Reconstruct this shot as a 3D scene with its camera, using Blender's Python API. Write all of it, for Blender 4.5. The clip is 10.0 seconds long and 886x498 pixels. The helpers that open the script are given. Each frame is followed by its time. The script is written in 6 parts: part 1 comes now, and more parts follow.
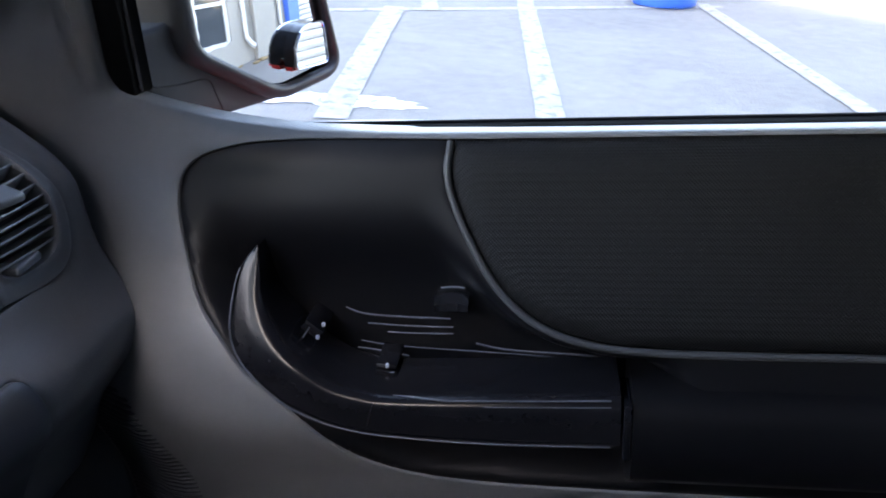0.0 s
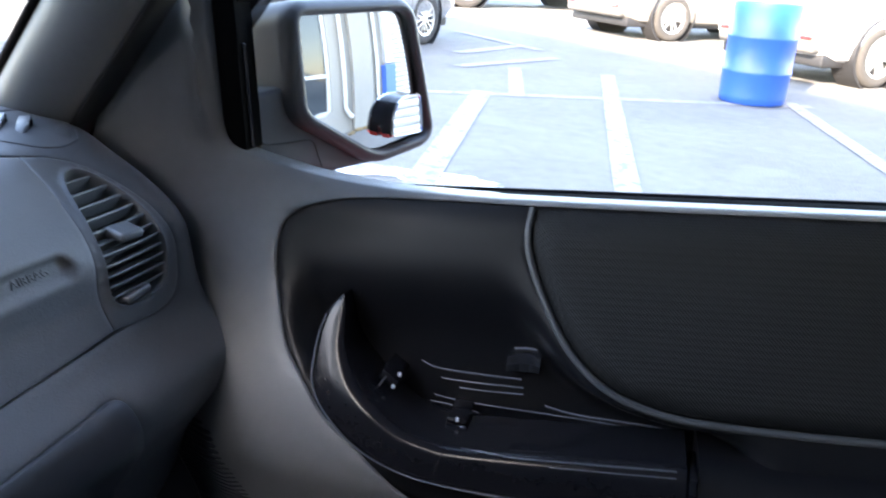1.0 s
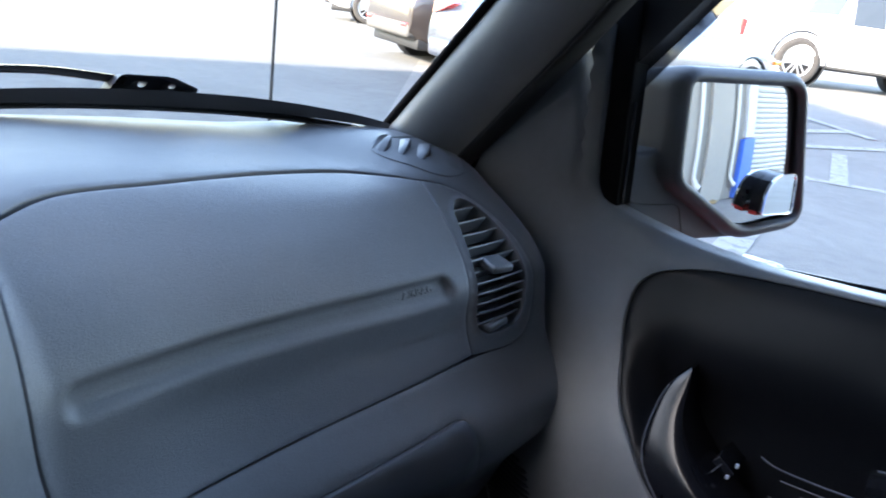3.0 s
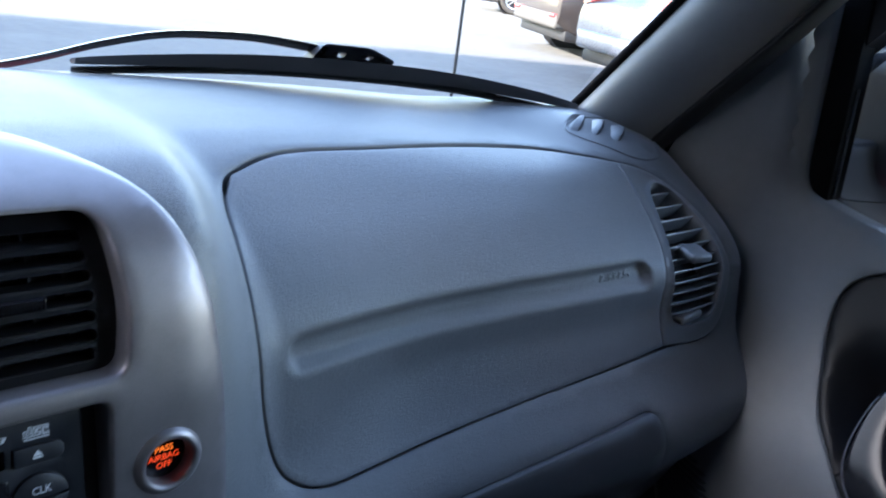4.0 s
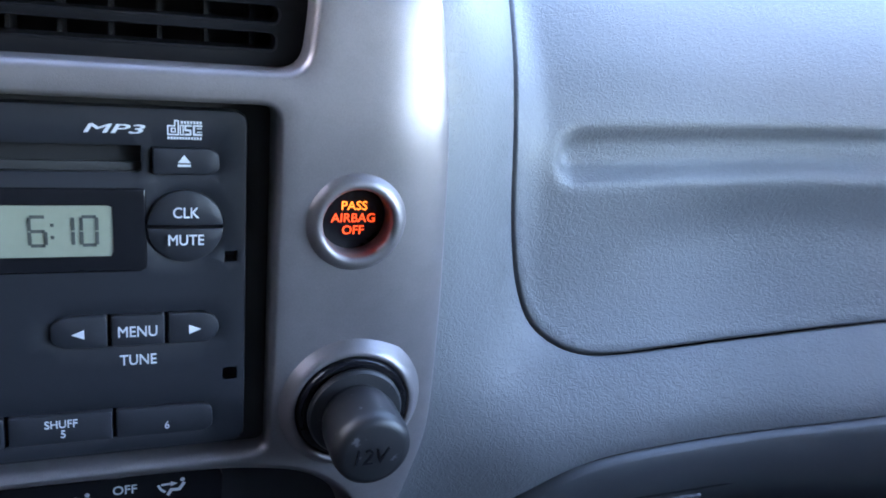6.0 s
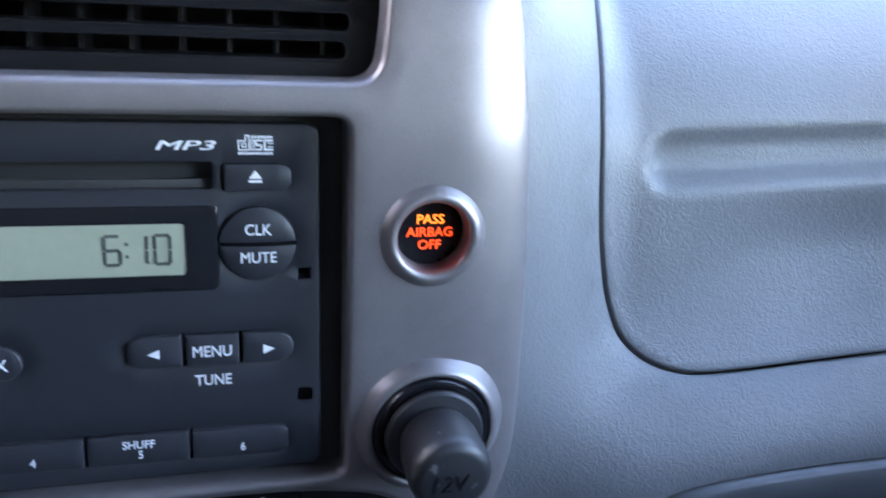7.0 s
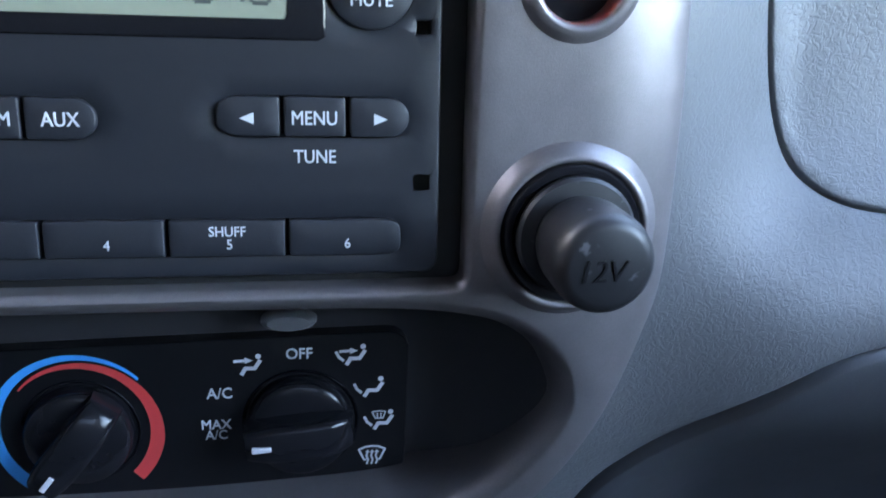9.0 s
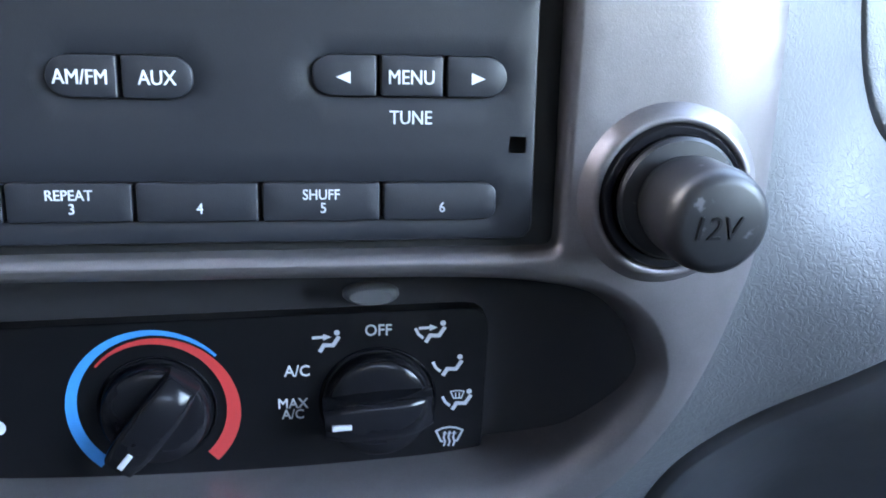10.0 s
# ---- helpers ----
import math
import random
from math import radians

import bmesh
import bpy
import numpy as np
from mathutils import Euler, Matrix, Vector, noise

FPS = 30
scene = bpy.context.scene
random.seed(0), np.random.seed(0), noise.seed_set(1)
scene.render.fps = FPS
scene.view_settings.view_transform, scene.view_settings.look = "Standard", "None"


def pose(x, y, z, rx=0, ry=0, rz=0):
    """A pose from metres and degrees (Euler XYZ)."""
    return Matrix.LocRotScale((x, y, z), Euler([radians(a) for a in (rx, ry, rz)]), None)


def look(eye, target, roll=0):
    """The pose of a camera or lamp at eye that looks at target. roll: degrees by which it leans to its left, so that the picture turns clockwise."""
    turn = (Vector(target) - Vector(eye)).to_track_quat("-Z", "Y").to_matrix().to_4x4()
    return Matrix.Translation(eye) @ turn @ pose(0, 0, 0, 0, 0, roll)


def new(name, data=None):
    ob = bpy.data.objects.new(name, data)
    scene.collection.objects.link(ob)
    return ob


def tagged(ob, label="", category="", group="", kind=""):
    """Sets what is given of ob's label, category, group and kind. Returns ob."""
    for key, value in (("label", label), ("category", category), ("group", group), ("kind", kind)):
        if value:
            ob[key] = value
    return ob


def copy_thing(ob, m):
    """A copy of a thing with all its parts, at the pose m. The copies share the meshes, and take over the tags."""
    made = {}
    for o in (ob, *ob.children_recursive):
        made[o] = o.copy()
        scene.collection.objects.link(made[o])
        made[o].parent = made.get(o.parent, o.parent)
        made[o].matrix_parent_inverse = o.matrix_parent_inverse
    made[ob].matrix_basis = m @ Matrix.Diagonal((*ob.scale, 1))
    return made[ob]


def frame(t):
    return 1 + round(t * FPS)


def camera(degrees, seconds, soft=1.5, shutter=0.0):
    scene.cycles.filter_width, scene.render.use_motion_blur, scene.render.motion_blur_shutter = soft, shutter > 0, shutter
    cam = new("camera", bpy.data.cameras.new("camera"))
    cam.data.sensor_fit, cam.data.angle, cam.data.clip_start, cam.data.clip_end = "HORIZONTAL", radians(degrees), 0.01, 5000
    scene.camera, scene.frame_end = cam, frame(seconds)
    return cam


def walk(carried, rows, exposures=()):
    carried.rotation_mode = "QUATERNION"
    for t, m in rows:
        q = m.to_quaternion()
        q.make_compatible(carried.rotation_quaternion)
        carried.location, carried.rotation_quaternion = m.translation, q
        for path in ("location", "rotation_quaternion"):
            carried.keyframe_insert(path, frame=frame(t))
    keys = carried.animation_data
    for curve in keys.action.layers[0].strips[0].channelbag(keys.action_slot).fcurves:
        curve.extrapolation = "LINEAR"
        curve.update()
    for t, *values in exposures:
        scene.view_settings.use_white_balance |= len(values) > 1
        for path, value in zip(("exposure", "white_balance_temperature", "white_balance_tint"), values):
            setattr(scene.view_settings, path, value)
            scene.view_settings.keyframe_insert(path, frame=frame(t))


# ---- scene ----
from mathutils.geometry import delaunay_2d_cdt

cam = camera(58.1, 10.0, soft=1.7, shutter=0.4)
# The cab sits a little nose-high and leans on the lot: this turns its own axes into the level world.
TRUCK = Matrix(((0.9996, -0.0013, 0.0299, -0.007), (-0.0013, 0.996, 0.0896, -0.0209), (-0.0299, -0.0896, 0.9955, -0.232), (0, 0, 0, 1)))
PATH = [
    (0, (0.087, -0.436, 1.317), (1.899, -0.145, 0.522), -3.3),
    (0.5, (0.054, -0.452, 1.318), (1.868, -0.055, 0.575), -2.6),
    (1, (0.046, -0.437, 1.312), (1.894, 0.038, 0.713), -1.1),
    (1.5, (0.03, -0.427, 1.319), (1.826, 0.26, 0.768), 0.6),
    (2, (0.015, -0.402, 1.328), (1.761, 0.458, 0.866), 3.9),
    (2.2, (0.017, -0.391, 1.331), (1.731, 0.529, 0.863), 3.6),
    (3.3, (0.005, -0.349, 1.308), (1.555, 0.814, 0.814), 5.2),
    (3.5, (-0.007, -0.339, 1.314), (1.497, 0.879, 0.811), 5.4),
    (4, (-0.014, -0.313, 1.292), (1.377, 1.021, 0.757), 5.9),
    (4.5, (-0.026, -0.327, 1.275), (1.286, 1.075, 0.716), 5.6),
    (5, (-0.034, -0.322, 1.244), (1.12, 1.198, 0.647), 6.2),
    (5.5, (0.025, -0.282, 1.193), (0.93, 1.38, 0.548), 5.9),
    (5.7, (0.054, -0.264, 1.178), (0.857, 1.45, 0.533), 6.0),
    (6.8, (0.089, -0.234, 1.162), (0.61, 1.575, 0.486), 4.2),
    (7, (0.084, -0.234, 1.166), (0.557, 1.596, 0.511), 3.2),
    (7.5, (0.075, -0.23, 1.179), (0.509, 1.601, 0.5), 3.9),
    (8, (0.081, -0.22, 1.17), (0.491, 1.626, 0.519), 5.3),
    (8.5, (0.072, -0.217, 1.11), (0.432, 1.656, 0.508), 3.9),
    (9, (0.074, -0.212, 1.084), (0.37, 1.667, 0.468), 2.0),
    (9.5, (0.061, -0.212, 1.072), (0.33, 1.671, 0.455), 1.6),
    (10, (0.053, -0.208, 1.068), (0.313, 1.689, 0.494), 1.5),
]
EXPOSURES = [(0.0, 4.25, 7400, 20), (1.0, 4.42, 7200, 17), (2.0, 4.08, 7000, 15), (3.5, 3.86, 6600, 15), (4.5, 3.85, 6250, 17), (5.2, 4.74, 6300, 18), (7.0, 5.45, 6800, 20), (8.0, 5.26, 6900, 20), (8.5, 4.9, 7000, 18), (9.1, 5.82, 7100, 16), (9.6, 6.13, 7300, 15), (10.0, 6.44, 7600, 16)]
walk(cam, [(t, TRUCK @ look(eye, target, roll)) for t, eye, target, roll in PATH], EXPOSURES)

# ---- sky and sun ----
SUN_DIR = Vector((0.955, -0.295, -0.44)).normalized()
world = bpy.data.worlds.new("sky")
scene.world = world
world.use_nodes = True
wn = world.node_tree.nodes
sky = wn.new("ShaderNodeTexSky")
sky.sky_type = "NISHITA"
sky.sun_disc = False
sky.sun_elevation = math.asin(-SUN_DIR.z)
sky.sun_rotation = math.atan2(-SUN_DIR.x, -SUN_DIR.y)
sky.dust_density = 0.6
world.node_tree.links.new(sky.outputs[0], wn["Background"].inputs[0])
wn["Background"].inputs[1].default_value = 0.15
sun = new("sun", bpy.data.lights.new("sun", "SUN"))
sun.data.energy, sun.data.angle, sun.data.color = 3.0, radians(0.53), (1.0, 0.93, 0.82)
sun.matrix_world = Matrix.Translation((0, 0, 20)) @ SUN_DIR.to_track_quat("-Z", "Y").to_matrix().to_4x4()


# ---- materials ----
def material(name, colour, rough=0.5, metal=0.0, vary=0.12, spots=8.0, grain=0.0, grain_size=700.0, wave=0.0, coat=0.0,
             relief="noise", emit=0.0, spec=0.5, rand=0.0, dirt=None):
    """A procedural surface: colour that drifts at two scales, uneven gloss, and fine relief."""
    m = bpy.data.materials.new(name)
    m.use_nodes = True
    n, l = m.node_tree.nodes, m.node_tree.links
    b = n["Principled BSDF"]
    co = n.new("ShaderNodeTexCoord")
    big = n.new("ShaderNodeTexNoise")
    big.inputs["Scale"].default_value, big.inputs["Detail"].default_value = spots, 6
    l.new(co.outputs["Object"], big.inputs["Vector"])
    fine = n.new("ShaderNodeTexNoise")
    fine.inputs["Scale"].default_value, fine.inputs["Detail"].default_value = spots * 14, 4
    l.new(co.outputs["Object"], fine.inputs["Vector"])
    add = n.new("ShaderNodeMath")
    add.operation = "MULTIPLY_ADD"
    l.new(fine.outputs["Fac"], add.inputs[0])
    add.inputs[1].default_value = 0.5
    half = n.new("ShaderNodeMath")
    half.operation = "MULTIPLY"
    half.inputs[1].default_value = 0.5
    l.new(big.outputs["Fac"], half.inputs[0])
    l.new(half.outputs[0], add.inputs[2])
    ramp = n.new("ShaderNodeMapRange")
    ramp.inputs["From Min"].default_value, ramp.inputs["From Max"].default_value = 0.3, 0.7
    ramp.inputs["To Min"].default_value, ramp.inputs["To Max"].default_value = 1 - vary, 1 + vary
    l.new(add.outputs[0], ramp.inputs["Value"])
    tint = n.new("ShaderNodeMix")
    tint.data_type, tint.blend_type = "RGBA", "MULTIPLY"
    tint.inputs[0].default_value = 1.0
    tint.inputs[6].default_value = (*colour, 1)
    l.new(ramp.outputs[0], tint.inputs[7])
    out = tint.outputs[2]
    if rand:
        info = n.new("ShaderNodeObjectInfo")
        rr = n.new("ShaderNodeMapRange")
        rr.inputs["To Min"].default_value, rr.inputs["To Max"].default_value = 1 - rand, 1 + rand
        l.new(info.outputs["Random"], rr.inputs["Value"])
        t2 = n.new("ShaderNodeMix")
        t2.data_type, t2.blend_type = "RGBA", "MULTIPLY"
        t2.inputs[0].default_value = 1.0
        l.new(out, t2.inputs[6])
        l.new(rr.outputs[0], t2.inputs[7])
        out = t2.outputs[2]
    if dirt:
        spot = n.new("ShaderNodeTexNoise")
        spot.inputs["Scale"].default_value, spot.inputs["Detail"].default_value = dirt[1], 8
        l.new(co.outputs["Object"], spot.inputs["Vector"])
        cut = n.new("ShaderNodeMapRange")
        cut.inputs["From Min"].default_value, cut.inputs["From Max"].default_value = dirt[2], dirt[2] + 0.08
        l.new(spot.outputs["Fac"], cut.inputs["Value"])
        t3 = n.new("ShaderNodeMix")
        t3.data_type = "RGBA"
        l.new(cut.outputs[0], t3.inputs[0])
        l.new(out, t3.inputs[6])
        t3.inputs[7].default_value = (*dirt[0], 1)
        out = t3.outputs[2]
    l.new(out, b.inputs["Base Color"])
    gloss = n.new("ShaderNodeMapRange")
    gloss.inputs["To Min"].default_value, gloss.inputs["To Max"].default_value = rough * 0.88, min(1, rough * 1.12)
    l.new(fine.outputs["Fac"], gloss.inputs["Value"])
    l.new(gloss.outputs[0], b.inputs["Roughness"])
    b.inputs["Metallic"].default_value = metal
    b.inputs["Coat Weight"].default_value = coat
    b.inputs["Specular IOR Level"].default_value = spec
    if emit:
        b.inputs["Emission Color"].default_value = (*colour, 1)
        b.inputs["Emission Strength"].default_value = emit
    if grain:
        bump = n.new("ShaderNodeBump")
        bump.inputs["Distance"].default_value = grain
        if relief == "leather":
            cell = n.new("ShaderNodeTexNoise")
            cell.inputs["Scale"].default_value, cell.inputs["Detail"].default_value, cell.inputs["Distortion"].default_value = grain_size, 2.5, 0.7
            l.new(co.outputs["Object"], cell.inputs["Vector"])
            mid = n.new("ShaderNodeMath")
            mid.operation = "SUBTRACT"
            mid.inputs[1].default_value = 0.5
            l.new(cell.outputs["Fac"], mid.inputs[0])
            crease = n.new("ShaderNodeMath")
            crease.operation = "ABSOLUTE"
            l.new(mid.outputs[0], crease.inputs[0])
            soft = n.new("ShaderNodeMapRange")
            soft.interpolation_type = "SMOOTHSTEP"
            soft.inputs["From Max"].default_value = 0.12
            l.new(crease.outputs[0], soft.inputs["Value"])
            blot = n.new("ShaderNodeTexNoise")
            blot.inputs["Scale"].default_value, blot.inputs["Detail"].default_value = grain_size * 0.12, 2
            l.new(co.outputs["Object"], blot.inputs["Vector"])
            fade = n.new("ShaderNodeMapRange")
            fade.inputs["From Min"].default_value, fade.inputs["From Max"].default_value = 0.35, 0.65
            fade.inputs["To Min"].default_value = 0.8
            l.new(blot.outputs["Fac"], fade.inputs["Value"])
            mul = n.new("ShaderNodeMath")
            mul.operation = "MULTIPLY"
            l.new(soft.outputs[0], mul.inputs[0])
            l.new(fade.outputs[0], mul.inputs[1])
            l.new(mul.outputs[0], bump.inputs["Height"])
        elif relief == "weave":
            turn = n.new("ShaderNodeMapping")
            turn.inputs["Rotation"].default_value = (radians(45), 0, 0)
            l.new(co.outputs["Object"], turn.inputs["Vector"])
            chk = n.new("ShaderNodeTexVoronoi")
            chk.inputs["Scale"].default_value = grain_size
            chk.inputs["Randomness"].default_value = 0.0
            l.new(turn.outputs[0], chk.inputs["Vector"])
            l.new(chk.outputs["Distance"], bump.inputs["Height"])
        else:
            tex = n.new("ShaderNodeTexNoise")
            tex.inputs["Scale"].default_value, tex.inputs["Detail"].default_value = grain_size, 5
            l.new(co.outputs["Object"], tex.inputs["Vector"])
            l.new(tex.outputs["Fac"], bump.inputs["Height"])
        last = bump
        if wave:
            slow = n.new("ShaderNodeBump")
            slow.inputs["Distance"].default_value = wave
            wtex = n.new("ShaderNodeTexNoise")
            wtex.inputs["Scale"].default_value = spots * 2
            l.new(co.outputs["Object"], wtex.inputs["Vector"])
            l.new(wtex.outputs["Fac"], slow.inputs["Height"])
            l.new(bump.outputs[0], slow.inputs["Normal"])
            last = slow
        l.new(last.outputs[0], b.inputs["Normal"])
    return m


def clear_glass(name, tint=(1, 1, 1), gloss=0.02):
    """A thin pane: light passes straight through, and the surface mirrors more at a grazing angle."""
    m = bpy.data.materials.new(name)
    m.use_nodes = True
    n, l = m.node_tree.nodes, m.node_tree.links
    n.remove(n["Principled BSDF"])
    thru = n.new("ShaderNodeBsdfTransparent")
    thru.inputs[0].default_value = (*tint, 1)
    shine = n.new("ShaderNodeBsdfGlossy")
    shine.inputs["Roughness"].default_value = gloss
    fres = n.new("ShaderNodeFresnel")
    fres.inputs[0].default_value = 1.25
    mix = n.new("ShaderNodeMixShader")
    l.new(fres.outputs[0], mix.inputs[0])
    l.new(thru.outputs[0], mix.inputs[1])
    l.new(shine.outputs[0], mix.inputs[2])
    l.new(mix.outputs[0], n["Material Output"].inputs[0])
    return m


DASH = material("grained_grey_vinyl", (0.15, 0.155, 0.163), 0.43, vary=0.05, spots=5, grain=0.00010, grain_size=400, relief="leather", spec=0.36)
DASH_SMOOTH = material("moulded_grey_plastic", (0.12, 0.124, 0.13), 0.40, spec=0.7, vary=0.05, spots=9, grain=0.0001, grain_size=1500)
TRIM = material("door_grey_plastic", (0.15, 0.153, 0.156), 0.40, spec=0.8, vary=0.07, spots=6, grain=0.00010, grain_size=600, relief="leather")
PILLAR = material("pillar_grey_plastic", (0.13, 0.131, 0.129), 0.5, vary=0.06, spots=9, grain=0.0001, grain_size=1200)
BLACK = material("black_plastic", (0.0055, 0.0055, 0.0068), 0.38, spec=0.28, vary=0.15, spots=9, grain=0.00006, grain_size=1800)
# Pale colour paints the glint that black edges would show.
GLINT_EDGE = material("pale_glint_edge", (0.10, 0.105, 0.12), 0.22, spec=0.7, vary=0.3, spots=60)
SATIN = material("satin_black_plastic", (0.009, 0.009, 0.011), 0.18, spec=0.32, vary=0.12, spots=12)
FELT = material("flocked_black_seal", (0.006, 0.006, 0.0065), 0.95, spec=0.05, vary=0.2, spots=40, grain=0.0002, grain_size=1500)
DEEP = material("dull_black_plastic", (0.008, 0.008, 0.009), 0.6, vary=0.2, spots=10)
WEAVE = material("woven_black_vinyl", (0.007, 0.0069, 0.007), 0.55, spec=0.2, vary=0.12, spots=7, grain=0.0009, grain_size=470, relief="weave")
SILVER = material("silver_painted_plastic", (0.225, 0.206, 0.212), 0.39, metal=0.62, vary=0.10, spots=110, grain=0.00006, grain_size=2600)
RADIO = material("radio_black_plastic", (0.016, 0.0175, 0.0225), 0.42, vary=0.12, spots=20, grain=0.00004, grain_size=2500, dirt=((0.25, 0.25, 0.25), 700.0, 0.79))
BUTTON = material("soft_button_plastic", (0.017, 0.0185, 0.0235), 0.46, vary=0.12, spots=60, grain=0.00005, grain_size=2500, dirt=((0.2, 0.2, 0.2), 900.0, 0.78))
LEGEND = material("printed_legend", (0.62, 0.63, 0.66), 0.5, vary=0.08, spots=300)
LCD = material("lcd_glass", (0.27, 0.285, 0.215), 0.2, vary=0.05, spots=20, spec=0.6)
LCD_INK = material("lcd_segment", (0.065, 0.07, 0.06), 0.4)
AMBER_HOT = material("lit_yellow_letter", (1.0, 0.2, 0.02), 0.5, emit=0.085)
GLOSS = material("polished_black_plastic", (0.012, 0.012, 0.014), 0.12, spec=0.7, vary=0.1, spots=30)
PIPING = material("dark_grey_piping", (0.05, 0.051, 0.052), 0.5, vary=0.08, spots=30)
DARK = material("dark_grey_plastic", (0.06, 0.063, 0.07), 0.4, vary=0.06, spots=9, grain=0.0001, grain_size=1500)
# The dish is silver like its surround; its shade is in this dark colour.
SHADED_BOWL = material("shaded_dish", (0.032, 0.032, 0.036), 0.4, vary=0.1, spots=20, grain=0.00005, grain_size=2000)
AMBER = material("lit_amber_letter", (1.0, 0.075, 0.012), 0.5, emit=0.055)
RUBBER = material("black_rubber", (0.012, 0.012, 0.012), 0.6, vary=0.2, spots=40, grain=0.0001, grain_size=900)
CAP = material("worn_black_cap", (0.013, 0.0135, 0.016), 0.45, vary=0.2, spots=60, grain=0.00002, grain_size=1200, dirt=((0.09, 0.09, 0.1), 260.0, 0.66))
BLUE_PRINT = material("blue_print", (0.02, 0.30, 0.72), 0.5, vary=0.05)
RED_PRINT = material("red_print", (0.62, 0.05, 0.05), 0.5, vary=0.05)
CHROME = material("chrome", (0.85, 0.85, 0.87), 0.08, metal=1.0, vary=0.04)
MIRROR = material("mirror_glass", (0.9, 0.92, 0.92), 0.015, metal=1.0, vary=0.02)
HOUSING = material("mirror_black_plastic", (0.036, 0.036, 0.039), 0.5, vary=0.15, spots=14, grain=0.0002, grain_size=1100, dirt=((0.12, 0.12, 0.12), 160.0, 0.78))
RED_PLASTIC = material("red_plastic", (0.5, 0.03, 0.03), 0.4)
GLASS = clear_glass("window_glass", (0.97, 0.98, 0.98))
TINTED = clear_glass("smoked_acrylic", (0.3, 0.3, 0.31))
SCREEN_GLASS = clear_glass("windscreen_glass", (0.78, 0.81, 0.81))
# Made-up tints for two unseen panes, to hold down the light in the cab.
LIGHT_CUT = clear_glass("light_cut_glass", (0.15, 0.15, 0.155))
REAR_TINT = clear_glass("rear_tinted_glass", (0.6, 0.6, 0.61))
RED_PAINT = material("red_car_paint", (0.35, 0.02, 0.015), 0.3, vary=0.05, coat=0.8)
LINER = material("headliner_cloth", (0.12, 0.12, 0.118), 0.9, vary=0.08, spots=20, grain=0.0005, grain_size=600)
CARPET = material("black_carpet", (0.02, 0.02, 0.022), 0.95, vary=0.25, spots=30, grain=0.002, grain_size=400)


# ---- mesh helpers ----
def ss(a, b, x):
    k = min(1.0, max(0.0, (x - a) / (b - a)))
    return k * k * (3 - 2 * k)


def thing(name, m, label, category, group="", kind=""):
    ob = new(name)
    ob.empty_display_size = 0.05
    ob.matrix_world = m
    return tagged(ob, label, category, group, kind)


def part(name, bm, mat, parent=None, label="", sharp=35, smooth=True):
    me = bpy.data.meshes.new(name)
    bmesh.ops.recalc_face_normals(bm, faces=bm.faces[:])
    bm.to_mesh(me)
    bm.free()
    me.materials.append(mat)
    if smooth:
        me.shade_smooth()
        me.set_sharp_from_angle(angle=radians(sharp))
    ob = new(name, me)
    ob.parent = parent
    return tagged(ob, label)


def fillet(corners, step=0.003):
    """A closed outline through corners (u, v, radius), each rounded, with points about a step apart."""
    out, n = [], len(corners)
    for i in range(n):
        p, r = Vector(corners[i][:2]), corners[i][2]
        a, c = Vector(corners[i - 1][:2]), Vector(corners[(i + 1) % n][:2])
        if r <= 0:
            out.append(p)
            continue
        da, dc = (a - p).normalized(), (c - p).normalized()
        r1, r2 = min(r, (a - p).length * 0.49), min(r, (c - p).length * 0.49)
        k = max(3, int((r1 + r2) / step))
        for j in range(k + 1):
            t = j / k
            out.append((1 - t) ** 2 * (p + da * r1) + 2 * t * (1 - t) * (p + dc * 0 + da * 0) + t * t * (p + dc * r2))
    return resample([tuple(q) for q in out], step)


def resample(pts, step, closed=True):
    p = np.array(pts, float)
    if closed:
        p = np.vstack([p, p[:1]])
    d = np.r_[0, np.cumsum(np.hypot(*np.diff(p, axis=0).T[:2]) if p.shape[1] == 2 else np.linalg.norm(np.diff(p, axis=0), axis=1))]
    n = max(4, int(round(d[-1] / step)))
    s = np.linspace(0, d[-1], n + 1)
    if closed:
        s = s[:-1]
    return np.stack([np.interp(s, d, c) for c in p.T], 1)


def curve(pts, step=0.003, closed=True):
    """A smooth outline through a few points."""
    p = [np.array(q, float) for q in pts]
    n, out = len(p), []
    for i in range(n if closed else n - 1):
        a, b, c, d = (p[(i + k) % n] if closed else p[min(n - 1, max(0, i + k))] for k in (-1, 0, 1, 2))
        for t in np.linspace(0, 1, 12, endpoint=False):
            out.append(0.5 * (2 * b + (c - a) * t + (2 * a - 5 * b + 4 * c - d) * t * t + (3 * b - a - 3 * c + d) * t ** 3))
    if not closed:
        out.append(p[-1])
    return resample(out, step, closed)


def turned(loop, left=True):
    x, y = loop.T
    area = np.sum(x * np.roll(y, -1) - np.roll(x, -1) * y)
    return loop if (area > 0) == left else loop[::-1]


def normals(loop):
    d = np.roll(loop, -1, 0) - np.roll(loop, 1, 0)
    d /= np.maximum(1e-9, np.hypot(*d.T))[:, None]
    return np.stack([d[:, 1], -d[:, 0]], 1)


def grown(loop, by):
    """The outline moved outwards."""
    loop = turned(loop)
    return loop + normals(loop) * by


def inside(p, loop):
    x, y = p[:, :1], p[:, 1:]
    a, b = loop, np.roll(loop, -1, 0)
    up = (a[:, 1] > y) != (b[:, 1] > y)
    with np.errstate(divide="ignore", invalid="ignore"):
        at = (b[:, 0] - a[:, 0]) * (y - a[:, 1]) / (b[:, 1] - a[:, 1]) + a[:, 0]
    return ((up & (x < at)).sum(1) % 2).astype(bool)


